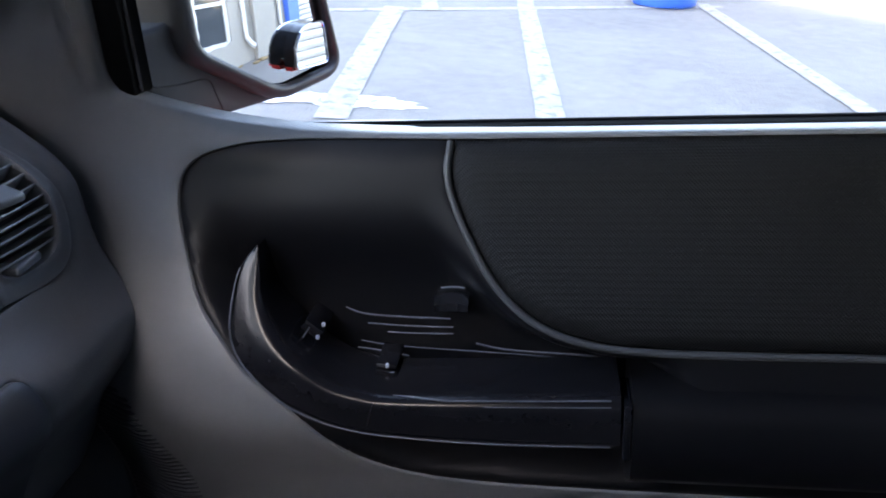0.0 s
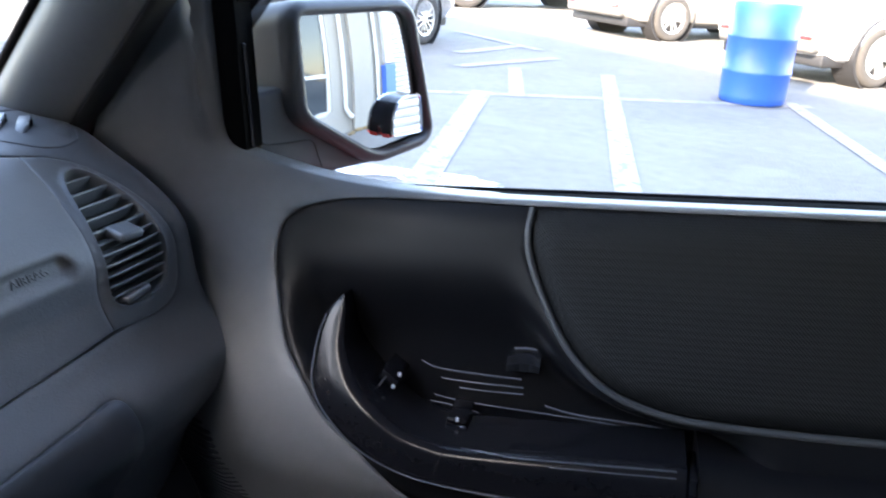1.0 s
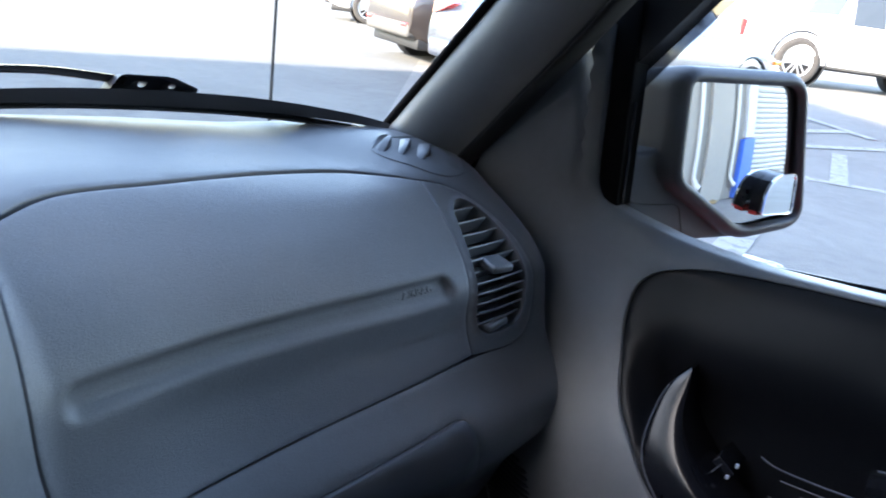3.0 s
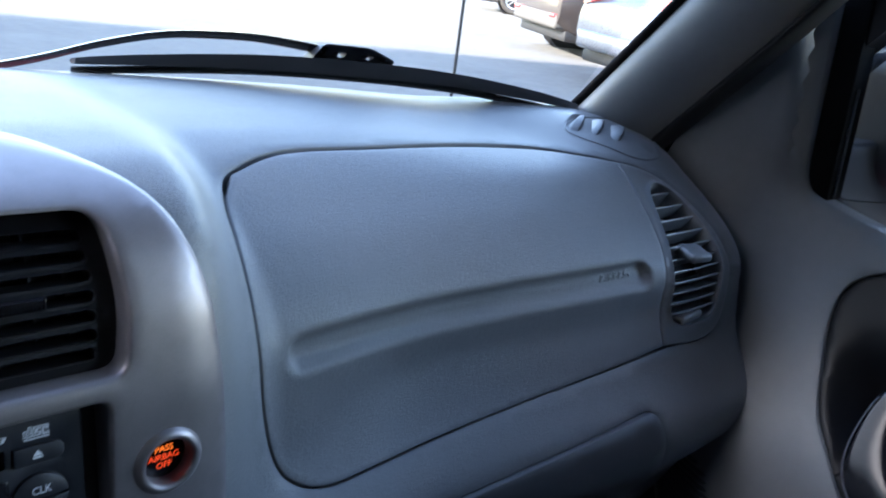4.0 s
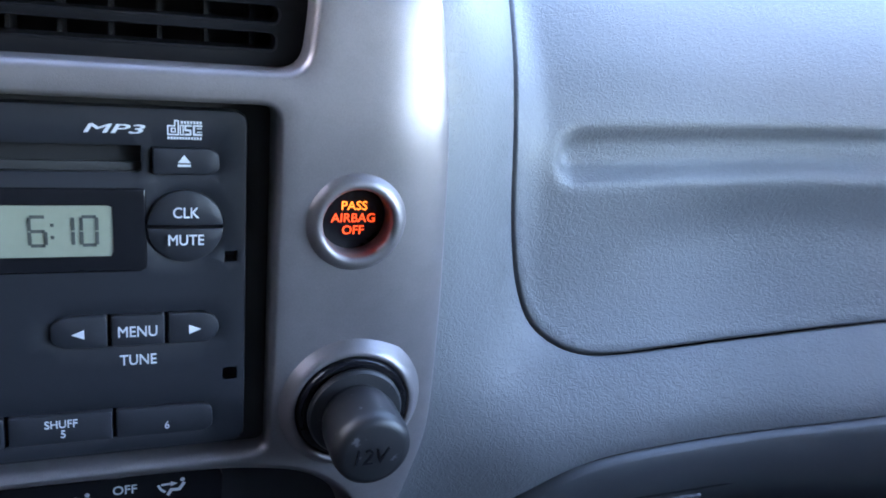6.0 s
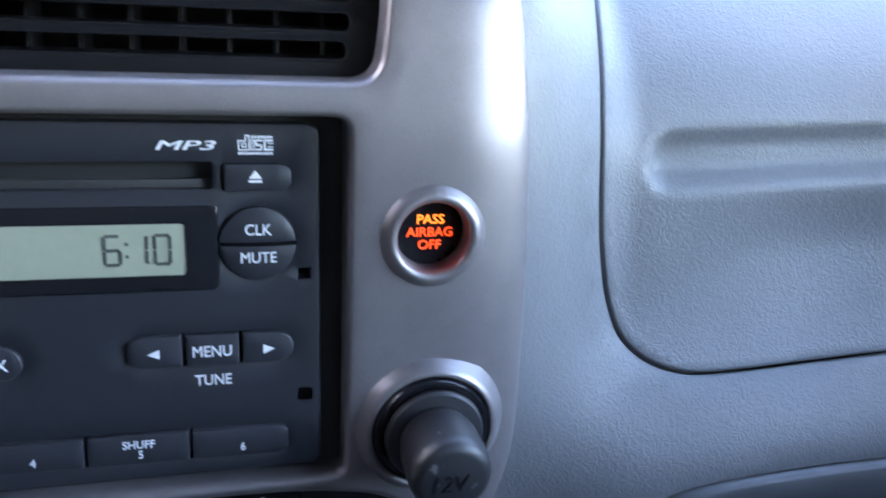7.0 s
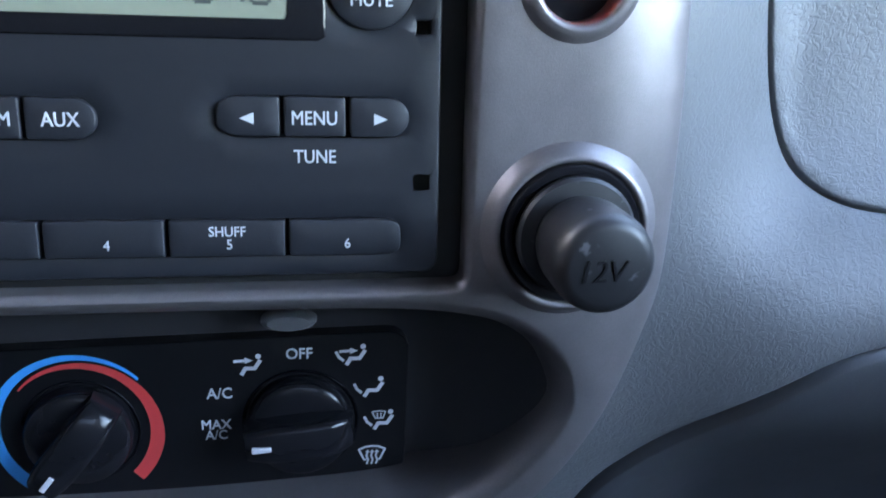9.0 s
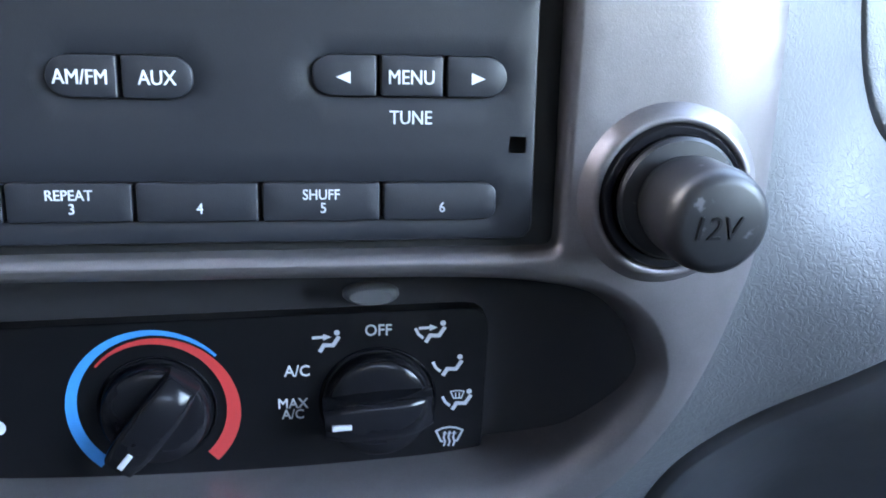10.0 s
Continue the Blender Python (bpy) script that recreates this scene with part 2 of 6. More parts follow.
def patch(bm, outer, holes, step, f, rims=None):
    """A curved sheet f(u, v, depth) inside an outline, with holes; rims roll each edge over: steps of (outwards, depth)."""
    loops = [turned(np.array(outer))] + [turned(np.array(h), False) for h in holes]
    lo, hi = loops[0].min(0), loops[0].max(0)
    gu, gv = np.meshgrid(np.arange(lo[0], hi[0], step), np.arange(lo[1], hi[1], step))
    g = np.stack([gu.ravel(), gv.ravel()], 1)
    g[:, 0] += np.where((np.round((g[:, 1] - lo[1]) / step) % 2) > 0, step / 2, 0)
    ok = inside(g, loops[0])
    for h in loops[1:]:
        ok &= ~inside(g, h)
    g = g[ok]
    edge = np.vstack(loops)
    keep = np.ones(len(g), bool)
    for i in range(0, len(g), 2000):
        d = ((g[i : i + 2000, None] - edge[None]) ** 2).sum(2).min(1)
        keep[i : i + 2000] = d > (0.55 * step) ** 2
    g = g[keep]
    pts, edges, base = [Vector(q) for q in edge] + [Vector(q) for q in g], [], 0
    for lp in loops:
        n = len(lp)
        edges += [(base + i, base + (i + 1) % n) for i in range(n)]
        base += n
    vs, _, fs, origin, *_ = delaunay_2d_cdt(pts, edges, [], 0, 1e-7)
    mid = np.array([np.mean([vs[i] for i in face], 0) for face in fs])
    ok = inside(mid, loops[0])
    for h in loops[1:]:
        ok &= ~inside(mid, h)
    made = {}
    where = {}
    for k, srcs in enumerate(origin):
        for s in srcs:
            where[s] = k

    def vert(k):
        if k not in made:
            made[k] = bm.verts.new(f(vs[k][0], vs[k][1], 0.0))
        return made[k]

    for face, good in zip(fs, ok):
        if good and len(set(face)) == len(face):
            try:
                bm.faces.new([vert(i) for i in face])
            except ValueError:
                pass
    base = 0
    for lp, steps in zip(loops, rims or []):
        n, nrm = len(lp), normals(lp)
        prev = [vert(where[base + i]) for i in range(n)]
        for out, depth in steps:
            q = lp + nrm * out
            ring = [bm.verts.new(f(q[i][0], q[i][1], depth)) for i in range(n)]
            for i in range(n):
                j = (i + 1) % n
                if prev[i] is not prev[j]:
                    bm.faces.new((prev[i], prev[j], ring[j], ring[i]))
            prev = ring
        base += n
    return bm


def flat(y=0.0, tilt=0.0):
    """A plane facing the seats: (x, z) with depth going forwards."""
    return lambda u, v, d: (u, y + d + tilt * v, v)


ROUND = [(0.0004, 0.0001), (0.0008, 0.0004), (0.001, 0.0012), (0.001, 0.006)]
SOFT = [(0.0003, 0.0002), (0.0008, 0.0008), (0.001, 0.002), (0.001, 0.02)]


def box(bm, lo, hi, r=0.0, seg=2):
    m = Matrix.Translation([(a + b) / 2 for a, b in zip(lo, hi)]) @ Matrix.Diagonal([b - a for a, b in zip(lo, hi)] + [1])
    made = bmesh.ops.create_cube(bm, size=1, matrix=m)["verts"]
    if r:
        es = list({e for v in made for e in v.link_edges})
        bmesh.ops.bevel(bm, geom=es, offset=r, segments=seg, profile=0.5, affect="EDGES", clamp_overlap=True)
    return bm


def lathe(bm, profile, m=None, n=48, close=True):
    """Spins (radius, height) points round the z axis of m."""
    m = m or Matrix()
    rings = []
    for r, h in profile:
        if r < 1e-6:
            rings.append([bm.verts.new(m @ Vector((0, 0, h)))])
        else:
            rings.append([bm.verts.new(m @ Vector((r * math.cos(a), r * math.sin(a), h))) for a in np.linspace(0, math.tau, n, endpoint=False)])
    for a, b in zip(rings, rings[1:]):
        for i in range(n):
            j = (i + 1) % n
            q = [a[i % len(a)], a[j % len(a)], b[j % len(b)], b[i % len(b)]]
            q = list(dict.fromkeys(q))
            if len(q) > 2:
                bm.faces.new(q)
    return bm


FACE = Matrix.Rotation(radians(90), 4, "X")  # a lathe's axis towards the seats


def sweep(bm, path, ring, caps=True):
    """Joins rings of points: ring(i, place) gives the points of each cross-section."""
    rows = [[bm.verts.new(p) for p in ring(i, q)] for i, q in enumerate(path)]
    n = len(rows[0])
    for a, b in zip(rows, rows[1:]):
        for i in range(n):
            bm.faces.new((a[i], a[(i + 1) % n], b[(i + 1) % n], b[i]))
    if caps:
        bm.faces.new(rows[0])
        bm.faces.new(rows[-1][::-1])
    return bm


def tube(bm, pts, r, n=10):
    pts = [Vector(p) for p in pts]
    axes = []
    for i in range(len(pts)):
        d = (pts[min(i + 1, len(pts) - 1)] - pts[max(i - 1, 0)]).normalized()
        a = axes[-1] - d * axes[-1].dot(d) if axes else d.orthogonal()
        axes.append(a.normalized())

    def ring(i, p):
        d = (pts[min(i + 1, len(pts) - 1)] - pts[max(i - 1, 0)]).normalized()
        a = axes[i]
        b = d.cross(a)
        k = r(i / (len(pts) - 1)) if callable(r) else r
        return [p + a * k * math.cos(t) + b * k * math.sin(t) for t in np.linspace(0, math.tau, n, endpoint=False)]

    return sweep(bm, pts, ring)


def words(name, text, size, x, y, z, mat, parent, turn=(90, 0, 0), squash=1.0, depth=0.00015, label="", shear=0.0, bold=0.0):
    cu = bpy.data.curves.new(name, "FONT")
    cu.body, cu.size, cu.align_x, cu.align_y, cu.extrude, cu.shear = text, size, "CENTER", "CENTER", depth, shear
    cu.resolution_u = 3
    tmp = bpy.data.objects.new(name, cu)
    me = bpy.data.meshes.new_from_object(tmp)
    bpy.data.objects.remove(tmp)
    if bold:
        both = bmesh.new()
        for k in (-1, 1):
            n = len(both.verts)
            both.from_mesh(me)
            both.verts.ensure_lookup_table()
            bmesh.ops.translate(both, vec=(k * bold * 2, k * bold * 0.6, k * 0.00001), verts=both.verts[n:])
        both.to_mesh(me)
        both.free()
    me.materials.clear()
    me.materials.append(mat)
    ob = new(name, me)
    ob.parent = parent
    ob.matrix_local = pose(x, y, z, *turn) @ Matrix.Diagonal((squash, 1, 1, 1))
    return tagged(ob, label or f"white printed letters {text}")


# ---- dashboard surface ----
SIDE_Z = [0.78, 0.90, 0.955, 0.985, 1.005, 1.025, 1.045, 1.08, 1.11, 1.135, 1.16, 1.185, 1.200, 1.210, 1.216, 1.2205, 1.2215, 1.215]
SIDE_Y = [0.12, 0.05, 0.004, -0.002, 0.008, 0.022, 0.031, 0.035, 0.037, 0.050, 0.073, 0.105, 0.130, 0.165, 0.215, 0.29, 0.38, 0.52]
MID_Z = [0.78, 0.90, 0.955, 0.985, 1.005, 1.025, 1.045, 1.08, 1.11, 1.135, 1.16, 1.185, 1.203, 1.216, 1.224, 1.228, 1.226, 1.216]
MID_Y = [0.06, 0.03, 0.012, 0.008, 0.006, 0.004, 0.004, 0.004, 0.004, 0.006, 0.010, 0.020, 0.036, 0.064, 0.12, 0.22, 0.34, 0.50]
KNOTS = np.r_[0, np.cumsum(np.hypot(np.diff(SIDE_Z), np.diff(SIDE_Y)))]
FINE = np.linspace(0, KNOTS[-1], 500)


def eased(v):
    v = np.interp(FINE, KNOTS, v)
    k = np.hanning(27)
    k /= k.sum()
    return np.convolve(np.r_[np.linspace(2 * v[0] - v[13], v[0], 13, endpoint=False), v, np.linspace(v[-1], 2 * v[-1] - v[-14], 14)[1:]], k, "valid")


TABLE = [eased(v) for v in (SIDE_Z, SIDE_Y, MID_Z, MID_Y)]


def dash_at(x, s):
    k = s / KNOTS[-1] * (len(FINE) - 1)
    i = min(len(FINE) - 2, max(0, int(k)))
    k -= i
    sz, sy, mz, my = (t[i] * (1 - k) + t[i + 1] * k for t in TABLE)
    w = ss(0.165, 0.23, abs(x))
    y, z = my + (sy - my) * w, mz + (sz - mz) * w
    y -= 0.05 * ss(0.3, 0.64, x) * (1 - 0.35 * ss(1.1, 1.19, z)) * (1 - ss(1.185, 1.225, z))
    y += 30 * max(0.0, x - 0.70) ** 2
    y += 0.0055 * math.exp(-(((z - 1.064 - 0.06 * (x - 0.25)) / 0.020) ** 2)) * ss(0.23, 0.34, x) * (1 - ss(0.54, 0.60, x))
    z += (0.017 * ss(0.56, 0.67, x) - 0.010 * ss(0.3, 0.6, x)) * ss(1.175, 1.215, z) * (1 - 0.6 * ss(0.16, 0.25, y))
    return Vector((x, y, z))


def dash(x, s, d):
    p = dash_at(x, s)
    if d:
        n = (dash_at(x + 0.002, s) - dash_at(x - 0.002, s)).cross(dash_at(x, s + 0.002) - dash_at(x, s - 0.002)).normalized()
        p = p - n * d
    return p


SAMPLES = np.linspace(0, KNOTS[-1] * 0.93, 160)


def level(x, z):
    """How far along the dash's section the height z lies."""
    zs = np.maximum.accumulate([dash_at(x, s).z for s in SAMPLES])
    return float(np.interp(z, zs, SAMPLES))


def on_dash(loop):
    return np.array([(x, level(x, z)) for x, z in loop])


def glass_y(x):
    return 0.215 + 0.30 * (1 - (x / 0.72) ** 2)


def dash_end(x):
    """Where the top of the dash meets the windscreen."""
    ys = np.array([dash_at(x, s).y for s in FINE[250:]])
    return float(np.interp(glass_y(x) + 0.004, ys, FINE[250:]))


# outlines on the dash, as (x, z)
BAG_RIGHT = [(0.611, 1.189), (0.600, 1.168), (0.586, 1.138), (0.575, 1.105), (0.573, 1.075), (0.577, 1.051)]
BAG = curve([(0.24, 1.192), (0.285, 1.2), (0.36, 1.2005), (0.45, 1.1995), (0.54, 1.196), (0.595, 1.1915)], 0.003, False).tolist() \
    + curve(BAG_RIGHT, 0.003, False).tolist() \
    + curve([(0.56, 1.0485), (0.47, 1.037), (0.357, 1.025), (0.28, 1.0205), (0.248, 1.0215), (0.229, 1.0305), (0.2205, 1.0465), (0.214, 1.075), (0.2105, 1.11), (0.213, 1.14), (0.2195, 1.165), (0.227, 1.181)], 0.003, False).tolist()
BAG = resample(BAG, 0.003)
VENT_OUT = [(0.636, 1.184), (0.658, 1.172), (0.673, 1.148), (0.679, 1.115), (0.677, 1.08), (0.664, 1.056), (0.635, 1.048)]
VENT = resample(curve([BAG_RIGHT[0]] + VENT_OUT + [BAG_RIGHT[-1]], 0.003, False).tolist() + curve(BAG_RIGHT[::-1], 0.003, False).tolist()[1:-1], 0.003)
VENT_HOLE = grown(curve([(0.621, 1.167), (0.642, 1.171), (0.657, 1.160), (0.664, 1.13), (0.661, 1.09), (0.650, 1.070), (0.622, 1.065), (0.593, 1.068), (0.584, 1.082), (0.588, 1.12), (0.605, 1.152)], 0.002), 0.0028)
BOTH = resample(curve([(0.24, 1.192), (0.285, 1.2), (0.36, 1.2005), (0.45, 1.1995), (0.54, 1.196), (0.595, 1.1915), (0.611, 1.189)] + VENT_OUT + [(0.60, 1.0495), (0.56, 1.0475), (0.47, 1.037), (0.357, 1.025), (0.28, 1.0205), (0.248, 1.0215), (0.229, 1.0305), (0.2205, 1.0465), (0.214, 1.075), (0.2105, 1.11), (0.213, 1.14), (0.2195, 1.165), (0.227, 1.181)], 0.003).tolist(), 0.003)
GLOVE = fillet([(0.160, 0.911, 0.03), (0.190, 0.939, 0.05), (0.217, 0.9607, 0.05), (0.238, 0.9745, 0.03), (0.262, 0.9805, 0.03), (0.36, 0.985, 0.08), (0.445, 0.9945, 0.08), (0.548, 1.0085, 0.012), (0.575, 0.90, 0.03), (0.58, 0.80, 0.02), (0.158, 0.80, 0.02)], 0.004)
BEZEL = [(0.0, 1.2255), (0.055, 1.225), (0.098, 1.222), (0.128, 1.2145), (0.146, 1.203), (0.1585, 1.180), (0.165, 1.155), (0.1695, 1.12), (0.1726, 1.08), (0.1742, 1.045), (0.1738, 1.005), (0.168, 0.983), (0.161, 0.9645), (0.152, 0.9470), (0.1385, 0.926), (0.122, 0.9135), (0.098, 0.906), (0.05, 0.902), (0.0, 0.901)]
BEZEL = curve(BEZEL + [(-x, z) for x, z in BEZEL[-2:0:-1]], 0.004)

dashboard = thing("dashboard", TRUCK, "grey grained vinyl truck dashboard under the windscreen", "dashboard")
xs = np.linspace(0.735, -0.72, 120)
dash_outer = [(-0.72, level(-0.72, 0.80)), (0.735, level(0.735, 0.80))] + [(x, dash_end(min(0.7, abs(x)))) for x in xs]
dash_outer = resample(dash_outer, 0.01)
bm = bmesh.new()
patch(bm, dash_outer, [on_dash(grown(BOTH, 0.0017)), on_dash(grown(GLOVE, 0.0015)), on_dash(grown(BEZEL, -0.004))], 0.0085, dash,
      [[(0.002, 0.001), (0.004, 0.0035), (0.0055, 0.008), (0.006, 0.04)], SOFT, [(0.001, 0.0005), (0.003, 0.003), (0.004, 0.02)], [(0.0, 0.02)]])
part("dash_skin", bm, DASH, dashboard, "grey grained dashboard skin", sharp=60)

# the airbag lid, with its pressed channel
G0, G1 = Vector((0.243, 1.1025)), Vector((0.548, 1.1148))


def bag_face(x, s, d):
    p = dash(x, s, d - 0.0008)
    q = Vector((p.x, p.z))
    t = min(1, max(0, (q - G0).dot(G1 - G0) / (G1 - G0).length_squared))
    off = q - (G0 + (G1 - G0) * t)
    r = off.length
    p.y += 0.0068 * (1 - ss(0.0045, 0.0128 if off.y < 0 else 0.0115, r))
    return p


airbag = bmesh.new()
patch(airbag, on_dash(grown(BAG, -0.0008)), [], 0.0034, bag_face, [SOFT])
airbag_lid = part("airbag_lid", airbag, DASH, dashboard, "grained grey airbag lid with pressed channel", sharp=70)
cu = bpy.data.curves.new("airbag_lettering", "FONT")
cu.body, cu.size, cu.align_x, cu.align_y, cu.extrude, cu.space_character = "AIRBAG", 0.0088, "CENTER", "CENTER", 0.0006, 1.05
cu.resolution_u = 2
tmp = bpy.data.objects.new("airbag_lettering", cu)
me = bpy.data.meshes.new_from_object(tmp)
bpy.data.objects.remove(tmp)
for v in me.vertices:
    x, z = 0.523 + v.co.x * 1.05, 1.1140 + v.co.y + v.co.x * 0.04
    v.co = bag_face(x, level(x, z), -0.0003 - v.co.z)
me.materials.clear()
me.materials.append(DASH_SMOOTH)
lettering = new("airbag_lettering", me)
lettering.parent = airbag_lid
tagged(lettering, "raised grey moulded letters AIRBAG")

bm = bmesh.new()
patch(bm, on_dash(grown(BOTH, 0.006)), [], 0.02, lambda x, s, d: dash(x, s, 0.030))
part("lid_backing", bm, DEEP, dashboard, "dark backing behind the seams")

# the side air outlet
bm = bmesh.new()
patch(bm, on_dash(grown(VENT, -0.0007)), [on_dash(VENT_HOLE)], 0.004, lambda x, s, d: dash(x, s, d - 0.001),
      [SOFT, [(0.0012, -0.001), (0.0026, -0.0012), (0.004, 0.0008), (0.0042, 0.026)]])
side_vent = part("side_vent", bm, DASH_SMOOTH, dashboard, "D-shaped grey air vent with tilted slats", sharp=60)
bm = bmesh.new()
patch(bm, on_dash(grown(VENT_HOLE, 0.002)), [], 0.008, lambda x, s, d: dash(x, s, 0.024))
part("vent_duct", bm, DEEP, side_vent, "dark vent duct behind the slats")


def span(loop, z):
    """Where a level line crosses an outline."""
    a, b = loop, np.roll(loop, -1, 0)
    hit = (a[:, 1] > z) != (b[:, 1] > z)
    xs = a[hit, 0] + (z - a[hit, 1]) / (b[hit, 1] - a[hit, 1]) * (b[hit, 0] - a[hit, 0])
    return (xs.min(), xs.max()) if len(xs) else None


for z in np.linspace(1.0770, 1.1665, 11):
    z0 = z - 0.0005
    got = span(VENT_HOLE, z0)
    x0, x1 = got[0] - 0.003, got[1] + 0.003
    bm = bmesh.new()
    cols = np.linspace(x0, x1, 10)

    def slat(i, x):
        s = level(x, z0)
        a, b = dash(x, s, 0.0010), dash(x, s, 0.0150)
        b += Vector((0, 0, -0.0012))
        up = Vector((0, -0.1, 1)) * 0.0011
        lip = Vector((0, -0.0006, 0))
        return [a - up, a + lip, a + up, b + up, b - up]

    sweep(bm, cols, slat)
    part("slat", bm, DASH_SMOOTH, side_vent, sharp=30)
tp = dash_at(0.621, level(0.621, 1.124))
bm = bmesh.new()
box(bm, (-0.0125, -0.012, -0.0050), (0.0125, 0.012, 0.0050), 0.0034, 3)
for v in bm.verts:
    if v.co.y < -0.006 and v.co.z < 0:
        v.co.z += 0.0015
tab = part("vent_tab", bm, DASH_SMOOTH, side_vent, "smooth grey vent thumb tab")
tab.matrix_local = pose(tp.x, tp.y - 0.002, tp.z, 14, 0, -14)
wp = dash_at(0.613, level(0.613, 1.0715))
bm = bmesh.new()
box(bm, (-0.0165, -0.006, -0.004), (0.0165, 0.008, 0.004), 0.003, 3)
wheel_tab = part("vent_wheel", bm, DASH_SMOOTH, side_vent, "grey vent shut-off thumbwheel")
wheel_tab.matrix_local = pose(wp.x, wp.y + 0.002, wp.z, 0, -4, 0)

# the demister outlet near the windscreen corner
d0, d1 = (0.618, 0.150), (0.694, 0.078)


def top_at(x, y):
    ys = np.array([dash_at(x, s).y for s in FINE[230:]])
    return float(np.interp(y, ys, FINE[230:]))


DEM = curve([(0.621, 0.149), (0.645, 0.160), (0.6655, 0.1615), (0.698, 0.157), (0.719, 0.140), (0.719, 0.115), (0.692, 0.085), (0.676, 0.079), (0.655, 0.079), (0.6375, 0.087), (0.6256, 0.106), (0.618, 0.128)], 0.003)
dem = np.array([(x, top_at(x, y)) for x, y in DEM])
d0, along, side = np.array((0.621, 0.151)), np.array((0.58, -0.81)), np.array((0.81, 0.58))
TEETH = [0.19, 0.385, 0.60]
GAP = 0.07


def bowl(x, s, d):
    """A shallow oval bowl with three scoops, each a round shell that ends over a deep slot."""
    p = dash_at(x, s)
    q = np.array((p.x, p.y))
    u = float((q - d0) @ along) / 0.095
    w = (float((q - d0) @ side) - 0.024) / 0.031
    u += 0.05 * w * w
    gap = math.sqrt(((DEM - q) ** 2).sum(1).min())
    start, depth = -0.05, 0.003
    for at in TEETH:
        if u <= at:
            t = max(0.0, (u - start) / (at - start))
            depth = 0.004 - 0.0095 * math.sin(t * math.pi / 2) ** 0.8 * max(0.0, 1 - w * w)
            break
        if u <= at + GAP:
            depth = 0.004 + 0.009 * (1 - ss(0.45, 0.85, abs(w)))
            break
        start = at + GAP
    else:
        depth = 0.004 - 0.004 * math.sin(math.pi * min(1.0, (u - start) / 0.45)) * max(0.0, 1 - w * w)
    e = ss(0.0005, 0.006, gap)
    return dash(x, s, d - 0.0008 + (0.0035 * (1 - e) + depth * e) * ss(0.0, 0.002, gap))


bm = bmesh.new()
patch(bm, dem, [], 0.0014, bowl, [[(0.0012, -0.0008), (0.003, -0.001), (0.0045, -0.0003), (0.0055, 0.0015)]])
demister = part("demister_outlet", bm, DASH_SMOOTH, dashboard, "oval grey demister outlet with three scoops", sharp=80)
# Black sheets over the slots put their deep shade into colour.
for at in TEETH:
    c = d0 + along * 0.095 * (at + GAP / 2) + side * 0.024
    bm = bmesh.new()
    mouth = resample([c + along * (0.0031 * math.cos(a) - 0.0022 * math.sin(a) ** 2) + side * 0.0165 * math.sin(a) for a in np.linspace(0, math.tau, 30, endpoint=False)], 0.002)
    patch(bm, np.array([(x, top_at(x, y)) for x, y in mouth]), [], 0.002, lambda x, s, d: bowl(x, s, -0.0014))
    part("slot_shade", bm, DEEP, demister, "black sheet painting the shade in a scoop's slot")

# the glovebox lid below the bolster
# Lid drawn darker than the dash grey: the shade below the bolster is coloured in.
glove_box = thing("glovebox", TRUCK, "plastic glovebox lid below the airbag, shade in its grey", "glovebox")
bm = bmesh.new()
patch(bm, on_dash(grown(GLOVE, -0.002)), [], 0.01, lambda x, s, d: dash(x, s, d - 0.0035), [[(0.0006, 0.0006), (0.0018, 0.0022), (0.0024, 0.005), (0.0024, 0.02)]])
part("lid", bm, DARK, glove_box, "moulded lid with its shade in the grey", sharp=60)
lp = dash_at(0.300, level(0.300, 0.945))
bm = bmesh.new()
patch(bm, fillet([(-0.034, -0.007, 0.005), (0.034, 0.001, 0.004), (0.034, 0.009, 0.004), (-0.026, 0.006, 0.006)], 0.002), [], 0.004, flat(0), [ROUND])
latch = part("latch", bm, DARK, glove_box, "grey glovebox latch paddle")
latch.matrix_local = pose(lp.x + 0.002, lp.y - 0.0045, lp.z - 0.002, 40, 0, 0) @ Matrix.Diagonal((0.5, 0.8, 0.7, 1))
# No hollow here: a flat black sheet paints the shade of the finger recess.
bm = bmesh.new()
patch(bm, fillet([(-0.036, -0.012, 0.006), (0.030, -0.003, 0.006), (0.040, 0.014, 0.007), (-0.024, 0.010, 0.006)], 0.002), [], 0.003, flat(0), [[(0.0006, 0.0006)]])
well = part("latch_shade", bm, DEEP, glove_box, "flat black sheet for the shaded finger recess")
well.matrix_local = pose(lp.x, lp.y - 0.0030, lp.z, 40, 0, 0)

# ---- centre stack ----
B_Z = [0.88, 0.95, 1.0, 1.12, 1.16, 1.19, 1.205, 1.216, 1.224, 1.232]
B_Y = [0.012, -0.002, -0.006, -0.006, 0.0, 0.011, 0.024, 0.043, 0.075, 0.12]


def bezel_face(x, z, d):
    y = np.mean([np.interp(z + k, B_Z, B_Y) for k in (-0.008, -0.004, 0, 0.004, 0.008)])
    e = max(0.0, abs(x) - 0.146)
    y += 9 * e * e
    return Vector((x, y + d, z))


